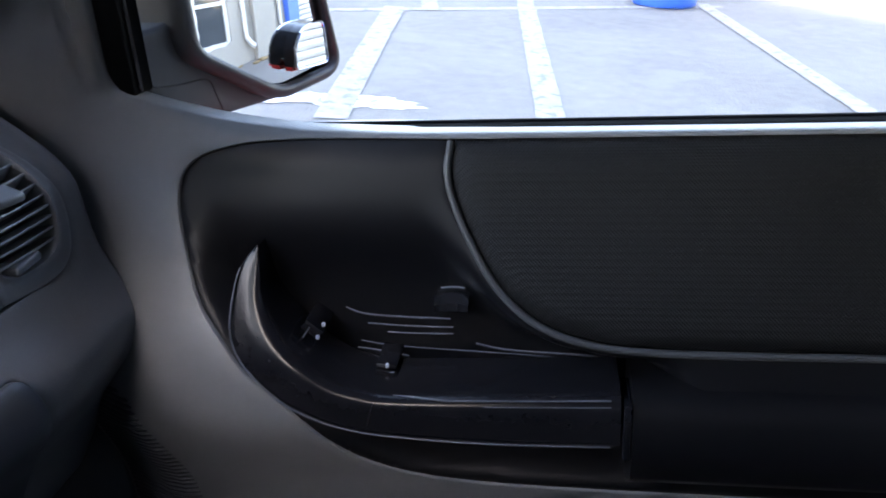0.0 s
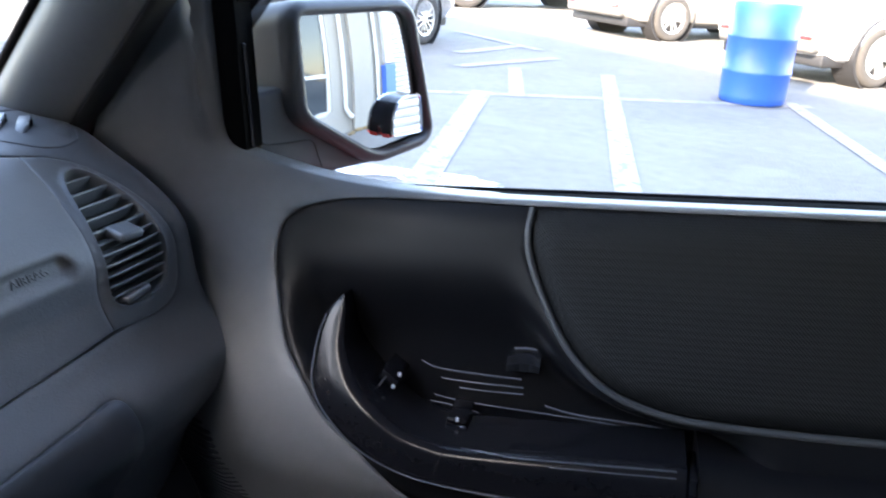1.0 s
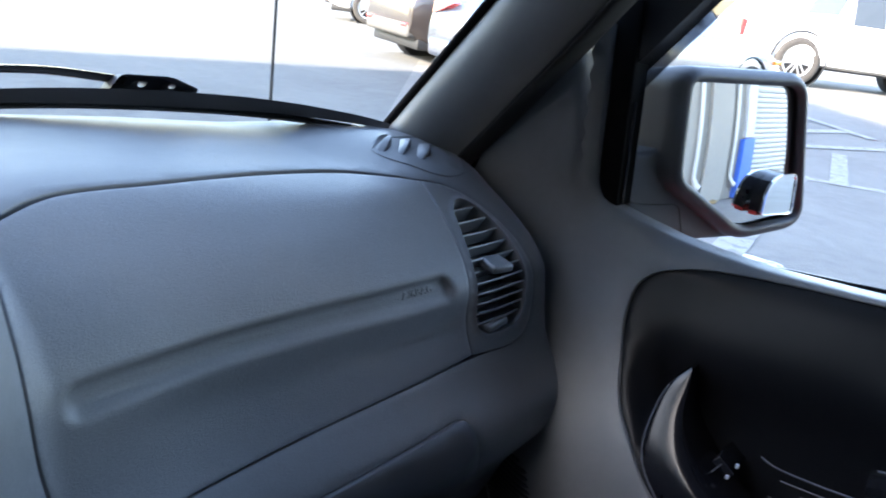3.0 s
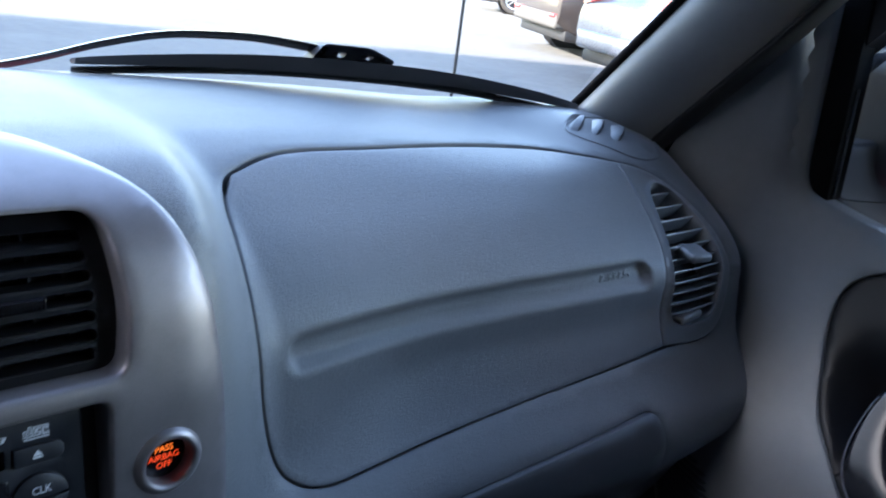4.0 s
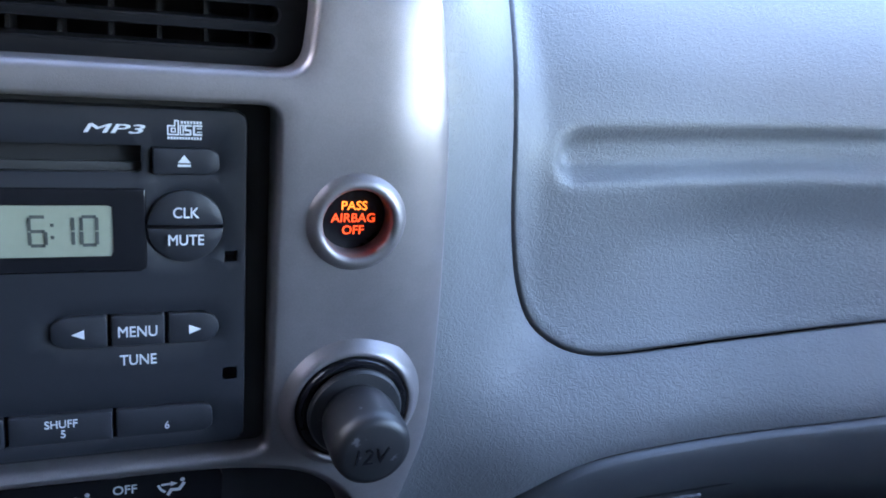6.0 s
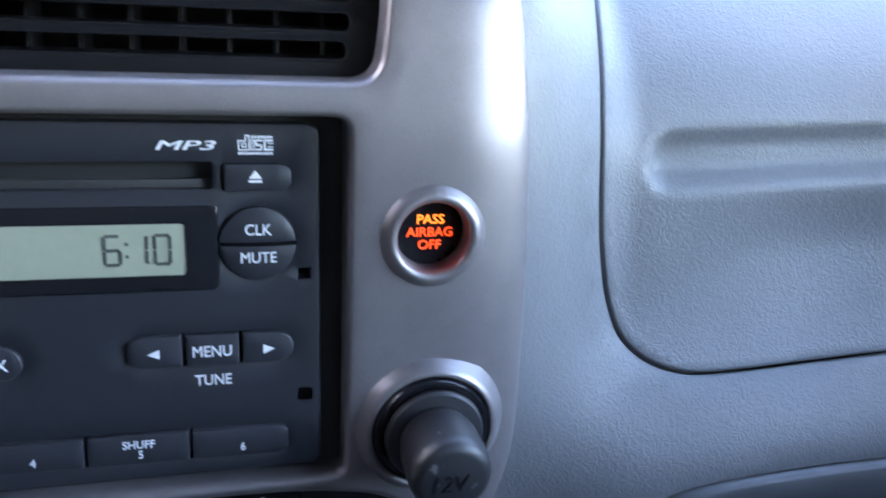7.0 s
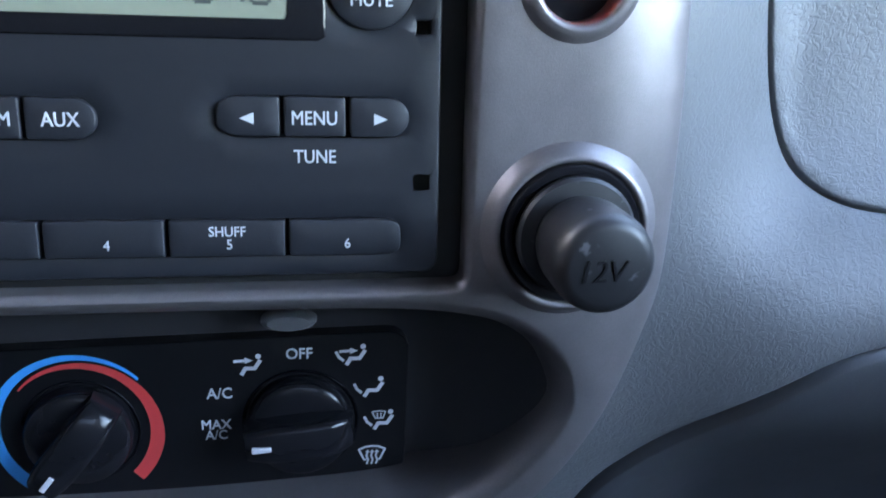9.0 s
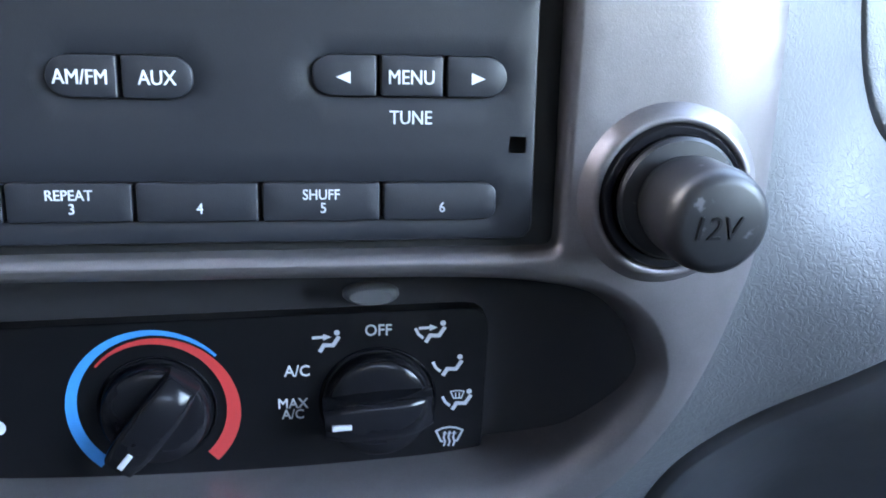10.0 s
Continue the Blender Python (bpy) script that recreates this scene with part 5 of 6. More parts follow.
rings = [(0.0002, 0.004, 0, 1), (0.001, 0.0, 0, 1), (0.003, -0.003, 0, 1), (0.007, -0.0035, 0, 1), (0.0105, -0.001, 0, 1), (0.0145, 0.005, 0, 1), (0.0155, 0.02, 0.0, 1), (0.0135, 0.05, -0.006, 0.985), (0.011, 0.085, -0.014, 0.95), (0.006, 0.115, -0.024, 0.86), (0.0, 0.132, -0.03, 0.66), (0.0, 0.138, -0.034, 0.35)]
rows = []
for g, d, shift, k in rings:
    lp = grown(MG, g) - M_C
    rows.append([bm.verts.new(on_mirror(M_C[0] + u * k + shift, M_C[1] + v * k, d)) for u, v in lp])
for a, b in zip(rows, rows[1:]):
    for i in range(len(a)):
        bm.faces.new((a[i], a[(i + 1) % len(a)], b[(i + 1) % len(a)], b[i]))
bm.faces.new(rows[-1])
part("mirror_housing", bm, HOUSING, mirror, "grained black mirror housing", sharp=50)
bm = bmesh.new()
ARM_LOOP = fillet([(-0.078, 1.2206, 0.005), (-0.036, 1.2200, 0.02), (-0.013, 1.2290, 0.02), (-0.006, 1.250, 0.01), (0.02, 1.24, 0.01), (0.108, 1.150, 0.01), (0.1005, 1.1375, 0.01), (0.019, 1.1366, 0.01), (-0.078, 1.1780, 0.005)], 0.003)
patch(bm, ARM_LOOP, [], 0.008, lambda a, z, d: on_mirror(a, z, 0.0155 + d + 0.25 * ss(0.04, -0.10, a) * (0.04 + a * -0.1)),
      [[(0.0015, 0.0006), (0.004, 0.003), (0.005, 0.007), (0.005, 0.05)]])
arm = part("mirror_arm", bm, HOUSING, mirror, "black mirror mounting arm", sharp=60)
bm = bmesh.new()
SEAM = curve([(-0.0788, 1.2203), (-0.0675, 1.2155), (-0.0607, 1.1964), (-0.0557, 1.1808), (-0.0484, 1.1727), (-0.02, 1.171), (0.0052, 1.1703), (0.0127, 1.1528), (0.0175, 1.1368)], 0.004, False)
tube(bm, [on_mirror(a, z, 0.0155 + 0.25 * ss(0.04, -0.10, a) * (0.04 + a * -0.1)) for a, z in SEAM], 0.0009, 6)
part("arm_seam", bm, DEEP, arm, "dark seam on the mirror arm")

blind = thing("blind_spot_mirror", TRUCK, "small chrome rimmed blind spot mirror stuck on glass", "mirror")
BS = fillet([(0.096, 1.164, 0.004), (0.150, 1.1635, 0.007), (0.148, 1.208, 0.007), (0.118, 1.207, 0.02), (0.099, 1.192, 0.016)], 0.002)
BS_C = BS.mean(0)
lay = lambda k, d, g=0.0: [on_mirror(BS_C[0] + u * k, BS_C[1] + v * k, -0.006 - d + 0.10 * u) for u, v in grown(BS, g) - BS_C]
for name, rr, mat, label in (("body", [(1.02, -0.012), (1.02, 0.003)], SATIN, "glossy black mirror body"), ("rim", [(1.02, 0.003), (1.035, 0.005), (1.02, 0.0065), (0.97, 0.0065), (0.955, 0.005)], CHROME, "bright chrome rim"), ("red_strip", None, RED_PLASTIC, "red plastic strip")):
    bm = bmesh.new()
    if rr:
        rows = [[bm.verts.new(p) for p in lay(k, d)] for k, d in rr]
        for a, b in zip(rows, rows[1:]):
            for i in range(len(a)):
                bm.faces.new((a[i], a[(i + 1) % len(a)], b[(i + 1) % len(a)], b[i]))
    else:
        low = [on_mirror(a, 1.1630, 0.002 - d) for a, d in ((0.0950, 0.0), (0.12, 0.0), (0.12, 0.009), (0.0945, 0.011))]
        high = [p + Vector((0, 0, 0.004)) for p in low]
        a, b = [bm.verts.new(p) for p in low], [bm.verts.new(p) for p in high]
        bm.faces.new(a)
        bm.faces.new(b)
        for i in range(4):
            bm.faces.new((a[i], a[(i + 1) % 4], b[(i + 1) % 4], b[i]))
    part(name, bm, mat, blind, label, sharp=60)
bm = bmesh.new()
bm.faces.new([bm.verts.new(p) for p in lay(0.957, 0.0053)])
part("glass", bm, MIRROR, blind, "tilted mirror glass", smooth=False)

# ---- windscreen, wiper, aerial, bonnet ----
def screen_at(x, z, off=0.0):
    return Vector((x * (1 + 0.5 * off), glass_y(x) - 0.95 * (z - 1.2) + off * 1.3, z - 0.12 * off))


bm = bmesh.new()
patch(bm, resample([(-0.71, 1.185), (0.71, 1.185), (0.62, 1.63), (-0.62, 1.63)], 0.03), [], 0.05, lambda x, z, d: screen_at(x, z, d))
windscreen = tagged(part("windscreen", bm, SCREEN_GLASS, None, "clear raked truck windscreen glass", sharp=80), category="windscreen", kind="structure")
windscreen.matrix_world = TRUCK
windscreen.visible_shadow = False

wiper = thing("wiper", TRUCK, "black wiper blade and arm resting on the windscreen", "wiper")
BLADE = curve([(0.274, 1.2295), (0.34, 1.2355), (0.43, 1.2415), (0.53, 1.2420), (0.605, 1.2385), (0.675, 1.2300), (0.714, 1.2225)], 0.01, False)


def blade_ring(i, p):
    x, z = p
    t = i / (len(BLADE) - 1)
    h = 0.003 + 0.0050 * math.sin(math.pi * min(1, max(0, t))) ** 0.7
    return [screen_at(x, z + dz, off) for dz, off in ((-h, 0.004), (-h * 0.9, 0.013), (h * 0.1, 0.021), (h, 0.017), (h * 1.05, 0.008))]


bm = bmesh.new()
sweep(bm, BLADE, blade_ring)
part("blade_spoiler", bm, HOUSING, wiper, "grey-black flat wiper blade", sharp=50)
for dz, off, r in ((-0.008, 0.009, 0.0022), (-0.0115, 0.005, 0.002)):
    bm = bmesh.new()
    tube(bm, [screen_at(x, z + dz, off) for x, z in BLADE], r, 6)
    part("blade_rubber", bm, RUBBER, wiper, "black rubber wiping edge")
ARM = curve([(0.05, 1.185), (0.217, 1.2195), (0.297, 1.2490), (0.345, 1.2625), (0.40, 1.2665), (0.432, 1.2655), (0.480, 1.2600)], 0.01, False)
bm = bmesh.new()
sweep(bm, ARM, lambda i, p: [screen_at(p[0], p[1] + dz, off) for dz, off in ((-0.004, 0.024), (-0.004, 0.030), (0.003, 0.033), (0.0045, 0.028), (0.0035, 0.023))])
part("wiper_arm", bm, SATIN, wiper, "black bent wiper arm", sharp=50)
bm = bmesh.new()
CLIP = fillet([(0.467, 1.2490, 0.002), (0.470, 1.2650, 0.003), (0.509, 1.2645, 0.006), (0.537, 1.2530, 0.006), (0.534, 1.2480, 0.002)], 0.002)
patch(bm, CLIP, [circle(0.493, 1.2570, 0.0036, 20), circle(0.518, 1.2560, 0.003, 20)], 0.006, lambda x, z, d: screen_at(x, z, 0.032 - d), [ROUND[:3] + [(0.001, 0.02)], [(0.0002, 0.012)], [(0.0002, 0.012)]])
part("blade_clip", bm, HOUSING, wiper, "black blade connector with two holes", sharp=50)

aerial = thing("aerial", TRUCK, "thin black whip aerial on the front wing", "aerial")
bm = bmesh.new()
tube(bm, [(0.720, 0.405, 1.150), (0.7205, 0.405, 1.2), (0.728, 0.405, 1.36), (0.748, 0.400, 1.80)], lambda t: 0.0024 - 0.0006 * t, 8)
part("mast", bm, RUBBER, aerial, "thin black mast")
bm = bmesh.new()
lathe(bm, [(0.011, -0.05), (0.011, 0.002), (0.0075, 0.008), (0.0055, 0.02), (0.0035, 0.024), (0, 0.025)], Matrix.Translation((0.720, 0.405, 1.172)), 20)
part("aerial_base", bm, RUBBER, aerial, "black rubber aerial foot")

hood = thing("truck_bonnet", TRUCK, "red painted truck bonnet ahead of the windscreen", "bonnet")
bm = bmesh.new()


def bonnet(x, y, d):
    return Vector((x, y, 1.160 - 0.035 * ss(0.25, 0.55, abs(x)) - 0.07 * ss(0.5, 0.9, abs(x)) - 0.07 * ss(0.8, 1.5, y) - d))


patch(bm, fillet([(-0.9, 0.50, 0.05), (0.9, 0.42, 0.05), (0.88, 1.55, 0.2), (-0.88, 1.55, 0.2)], 0.03), [], 0.04, bonnet, [[(0.01, 0.005), (0.02, 0.03), (0.02, 0.35)]])
part("bonnet_skin", bm, RED_PAINT, hood, "glossy red bonnet skin", sharp=60)
bm = bmesh.new()
patch(bm, resample([(-0.72, 0.26), (-0.4, 0.44), (0.0, 0.53), (0.4, 0.44), (0.72, 0.26), (0.78, 0.47), (-0.78, 0.53)], 0.02), [], 0.05, lambda x, y, d: Vector((x, y, 1.185 - 0.02 * ss(0.3, 0.6, y) + d * 0)), [])
part("cowl", bm, RUBBER, hood, "black plastic cowl below the windscreen")

# the rest of the truck's body: roof, driver's side, load bed, wheels
body = thing("pickup_truck", TRUCK, "red painted pickup with a short load bed", "truck")
bm = bmesh.new()
patch(bm, fillet([(-0.74, -1.06, 0.1), (0.74, -1.06, 0.1), (0.74, -0.32, 0.1), (0.58, -0.14, 0.1), (0.0, 0.08, 0.3), (-0.58, -0.14, 0.1), (-0.74, -0.32, 0.1)], 0.03), [], 0.06, lambda x, y, d: Vector((x, y, 1.73 - 0.03 * (x / 0.76) ** 2 - d)), [[(0.015, 0.006), (0.03, 0.03), (0.035, 0.06)]])
part("roof", bm, RED_PAINT, body, "red painted cab roof", sharp=60)
bm = bmesh.new()
patch(bm, resample([(0.42, 0.48), (-1.06, 0.48), (-1.06, 1.13), (-0.05, 1.13), (0.42, 1.10)], 0.03), [], 0.06, lambda y, z, d: Vector((-0.835 + 0.05 * ss(0.9, 1.14, z), y, z)))
part("driver_door_skin", bm, RED_PAINT, body, "red painted driver door skin")
bm = bmesh.new()
box(bm, (-0.80, -1.09, 0.46), (0.80, -1.045, 1.14), 0.01)
part("cab_back", bm, RED_PAINT, body, "red painted cab back")
for lo, hi in (((-0.78, -2.9, 0.6), (-0.72, -1.12, 1.08)), ((0.72, -2.9, 0.6), (0.78, -1.12, 1.08)), ((-0.78, -2.95, 0.6), (0.78, -2.89, 1.08)), ((-0.73, -2.9, 0.6), (0.73, -1.12, 0.66))):
    bm = bmesh.new()
    box(bm, lo, hi, 0.012)
    part("bed_panel", bm, RED_PAINT, body)
for x in (-0.64, 0.64):
    for y in (0.95, -1.95):
        foot = 0.236 + 0.0303 * x + 0.09 * y
        bm = bmesh.new()
        lathe(bm, [(0.2, 0.1), (0.24, 0.115), (0.31, 0.105), (0.34, 0.08), (0.34, -0.08), (0.31, -0.105), (0.2, -0.1)], Matrix.Translation((x, y, foot + 0.34)) @ Matrix.Rotation(radians(90), 4, "Y"), 40)
        wheel = part("wheel", bm, RUBBER, body, "black rubber tyre", sharp=50)
        bm = bmesh.new()
        lathe(bm, [(0.22, 0.09), (0.19, 0.06), (0.08, 0.05), (0.06, 0.08), (0, 0.08)], Matrix.Translation((x, y, foot + 0.34)) @ Matrix.Rotation(radians(90 if x > 0 else -90), 4, "Y"), 40)
        part("rim", bm, SILVER, wheel, "grey wheel rim", sharp=50)
bm = bmesh.new()
box(bm, (-0.35, -2.9, 0.30), (0.35, 1.3, 0.41), 0.02)
part("chassis", bm, DEEP, body, "dark steel chassis")
bm = bmesh.new()
box(bm, (0.738, 0.036, 0.45), (0.752, 0.44, 1.06), 0.003)
kick = tagged(part("trim", bm, DARK), "dark grey kick panel below the dashboard", "trim", kind="structure")
kick.matrix_world = TRUCK

# ---- cab shell behind and above the camera ----
cab = []
bm = bmesh.new()
box(bm, (-0.80, -1.0, 0.42), (0.80, 0.6, 0.45), 0.005)
cab.append(tagged(part("floor", bm, CARPET), "black carpeted cab floor", "floor", kind="structure"))
bm = bmesh.new()
patch(bm, resample([(-0.76, -1.02), (0.76, -1.02), (0.74, -0.33), (0.60, -0.125), (0.45, -0.015), (0.25, 0.07), (0.0, 0.10), (-0.25, 0.07), (-0.45, -0.015), (-0.60, -0.125), (-0.74, -0.33)], 0.03), [], 0.08, lambda x, y, d: Vector((x, y, 1.66 - 0.03 * (x / 0.76) ** 2 + d)), [[(0, 0.04)]])
cab.append(tagged(part("ceiling", bm, LINER), "dark grey cloth headliner", "ceiling", kind="structure"))
bm = bmesh.new()
patch(bm, resample([(-0.80, 0.43), (0.80, 0.43), (0.76, 1.66), (-0.76, 1.66)], 0.04), [fillet([(-0.52, 1.27, 0.05), (0.52, 1.27, 0.05), (0.50, 1.53, 0.05), (-0.50, 1.53, 0.05)], 0.03)], 0.08, lambda x, z, d: Vector((x, -1.0 - d, z)), [[], [(0, 0.04)]])
cab.append(tagged(part("wall_rear", bm, LINER), "grey rear cab wall with a window opening", "wall", kind="structure"))
# Unseen wall, dark with a small opening to keep light off the door.
bm = bmesh.new()
patch(bm, resample([(-1.0, 0.43), (0.42, 0.43), (0.42, 1.15), (0.12, 1.18), (-0.32, 1.63), (-1.0, 1.66)], 0.04), [fillet([(-0.62, 1.26, 0.04), (-0.10, 1.24, 0.04), (-0.12, 1.32, 0.05), (-0.30, 1.52, 0.05), (-0.62, 1.52, 0.05)], 0.03)], 0.06, lambda y, z, d: Vector((-0.755 - d, y, z)), [[(0, 0.04)], [(0, 0.03)]])
cab.append(tagged(part("wall_left", bm, CARPET), "unseen dark wall, small driver window limits the light", "wall", kind="structure"))
bm = bmesh.new()
box(bm, (-0.80, 0.46, 0.42), (0.80, 0.50, 1.19))
cab.append(tagged(part("wall_front", bm, DEEP), "dark bulkhead behind the dashboard", "wall", kind="structure"))
bm = bmesh.new()
patch(bm, resample([(-0.95, 0.45), (0.44, 0.45), (0.44, 1.10), (-0.95, 1.10)], 0.04), [], 0.08, lambda y, z, d: Vector((0.79 + d, y, z)))
cab.append(tagged(part("wall_right", bm, DEEP), "dark inner sheet of the passenger side", "wall", kind="structure"))
# Unseen panes, tinted only to set how much light enters the cab.
bm = bmesh.new()
box(bm, (-0.56, -1.016, 1.24), (0.56, -1.011, 1.56))
cab.append(tagged(part("window_rear", bm, REAR_TINT, smooth=False), "unseen rear cab window, tint sets the light", "window", kind="structure"))
bm = bmesh.new()
box(bm, (-0.768, -0.66, 1.22), (-0.764, -0.06, 1.55))
cab.append(tagged(part("window_driver", bm, LIGHT_CUT, smooth=False), "unseen driver side window, dark to cut the light", "window", kind="structure"))
for o in cab:
    o.matrix_world = TRUCK
seat = thing("bench_seat", TRUCK, "grey cloth truck bench seat", "seat")
for name, lo, hi in (("seat_cushion", (-0.66, -0.95, 0.50), (0.62, -0.45, 0.74)), ("backrest", (-0.66, -0.98, 0.72), (0.62, -0.82, 1.28))):
    bm = bmesh.new()
    box(bm, lo, hi, 0.05, 4)
    part(name, bm, CARPET, seat, "dark grey cloth cushion")
bm = bmesh.new()
box(bm, (-0.6, -0.92, 0.45), (0.56, -0.5, 0.51), 0.01)
part("seat_base", bm, DEEP, seat, "black metal seat base")


# ---- the lot outside ----
def asphalt():
    m = material("worn_asphalt", (0.112, 0.107, 0.098), 0.9, vary=0.28, spots=0.7, grain=0.006, grain_size=55, wave=0.01, dirt=((0.125, 0.12, 0.11), 2.2, 0.56))
    return m


ASPHALT = asphalt()
PAINT = material("worn_white_road_paint", (0.185, 0.18, 0.168), 0.8, vary=0.3, spots=9, grain=0.003, grain_size=70, dirt=((0.108, 0.108, 0.108), 14.0, 0.55))
BLUE_DRUM = material("blue_drum_plastic", (0.012, 0.075, 0.36), 0.4, vary=0.15, spots=6, grain=0.001, grain_size=60)
SILVER_PAINT = material("silver_car_paint", (0.23, 0.24, 0.26), 0.28, metal=0.6, vary=0.03, coat=0.7)
WHITE_PAINT = material("white_car_paint", (0.6, 0.6, 0.59), 0.3, vary=0.03, coat=0.7)
PEARL_PAINT = material("pale_silver_car_paint", (0.2, 0.19, 0.175), 0.3, metal=0.4, vary=0.03, coat=0.7)
BROWN_PAINT = material("bronze_car_paint", (0.055, 0.045, 0.042), 0.3, metal=0.5, vary=0.04, coat=0.7)
CAR_GLASS = material("dark_car_glass", (0.03, 0.036, 0.042), 0.06, vary=0.05, spec=0.45)
TYRE = material("dusty_tyre_rubber", (0.03, 0.027, 0.024), 0.85, vary=0.25, spots=20, grain=0.004, grain_size=90)
ALLOY = material("alloy_rim", (0.5, 0.5, 0.5), 0.35, metal=0.8, vary=0.08, spots=20)
TAIL = material("red_lamp_plastic", (0.55, 0.02, 0.02), 0.2, vary=0.05, coat=0.6)
ORANGE = material("amber_lamp_plastic", (0.8, 0.25, 0.03), 0.2, vary=0.05, coat=0.6)
CLADDING = material("grey_car_cladding", (0.06, 0.058, 0.055), 0.7, vary=0.12)
STUCCO = material("cream_stucco", (0.2, 0.19, 0.172), 0.85, vary=0.08, spots=1.2, grain=0.004, grain_size=60)
WHITE_METAL = material("white_painted_metal", (0.36, 0.36, 0.352), 0.45, vary=0.06, spots=3)
GREY_METAL = material("grey_box_metal", (0.33, 0.34, 0.35), 0.5, vary=0.08, spots=6)
BLUE_BOARD = material("blue_board", (0.03, 0.10, 0.40), 0.5, vary=0.08, spots=4)
YELLOW = material("yellow_paint", (0.65, 0.42, 0.03), 0.6, vary=0.1)
ROOF_GREY = material("grey_roof_felt", (0.2, 0.2, 0.2), 0.9, vary=0.12, spots=1)

bm = bmesh.new()
bmesh.ops.create_grid(bm, x_segments=60, y_segments=60, size=1500)
ground = tagged(part("ground", bm, ASPHALT), "worn grey asphalt lot with patches and stains", "ground", kind="structure")

LINES = [((6.55, 1.75), (8.0, -1.9), 0.13), ((3.9, -0.39), (8.9, 0.0), 0.15), ((3.7, 0.66), (7.0, 0.98), 0.17), ((4.2, -2.06), (8.1, -1.72), 0.13), ((6.9, 0.66), (8.75, 0.98), 0.14),
         ((9.64, 1.82), (11.0, 1.32), 0.19), ((8.44, 1.54), (10.0, 0.66), 0.17), ((12.43, 2.48), (10.7, 0.95), 0.17)]
for a, b, w in LINES:
    lift = 0.004 + 0.0009 * LINES.index((a, b, w))
    a, b = Vector((*a, lift)), Vector((*b, lift))
    d = (b - a).normalized()
    s = Vector((-d.y, d.x, 0)) * w / 2
    bm = bmesh.new()
    n = int((b - a).length / 0.15)
    rows = []
    for i in range(n + 1):
        p = a + (b - a) * i / n
        k = [1 + 0.12 * noise.noise(p * 7 + Vector((j * 9, 0, 0))) for j in (0, 1)]
        rows.append((bm.verts.new(p + s * k[0]), bm.verts.new(p - s * k[1])))
    for p, q in zip(rows, rows[1:]):
        bm.faces.new((p[0], p[1], q[1], q[0]))
    tagged(part("parking_line", bm, PAINT), "worn white painted parking line on asphalt", "road marking", "parking lines", "structure")
bm = bmesh.new()
for j in range(7):
    c = Vector((4.02 + 0.05 * math.sin(j * 2.1), 0.45 + 0.12 * j, 0.003 + 0.0005 * j))
    r = [0.11 + 0.05 * noise.noise(Vector((math.cos(t) * 2 + j, math.sin(t) * 2, j))) for t in np.linspace(0, math.tau, 24, endpoint=False)]
    bm.faces.new([bm.verts.new(c + Vector((r[i] * math.cos(t) * 0.8, r[i] * 1.6 * math.sin(t), 0))) for i, t in enumerate(np.linspace(0, math.tau, 24, endpoint=False))])
tagged(part("paint_spill", bm, material("spilled_white_paint", (0.42, 0.43, 0.44), 0.7, vary=0.25, spots=9, dirt=((0.13, 0.13, 0.13), 11.0, 0.52))), "pale dried paint spill on asphalt", "paint spill", kind="stuff")

drum = thing("plastic_drum", Matrix.Translation((7.95, -1.36, 0)), "blue plastic drum standing on the lot", "drum")
bm = bmesh.new()
lathe(bm, [(0, 0.0), (0.27, 0.0), (0.288, 0.02), (0.292, 0.08), (0.296, 0.26), (0.304, 0.275), (0.304, 0.30), (0.296, 0.315), (0.298, 0.56), (0.306, 0.575), (0.306, 0.60), (0.298, 0.615), (0.292, 0.80), (0.296, 0.84), (0.296, 0.88), (0.282, 0.885), (0.272, 0.86), (0, 0.86)], None, 56)
part("drum_body", bm, BLUE_DRUM, drum, "ribbed blue drum wall", sharp=50)
bm = bmesh.new()
lathe(bm, [(0.29, 0.0), (0.33, 0.004), (0.35, 0.002), (0.36, 0.0)], None, 40)
part("grime_ring", bm, CLADDING, drum, "grime ring round the foot")


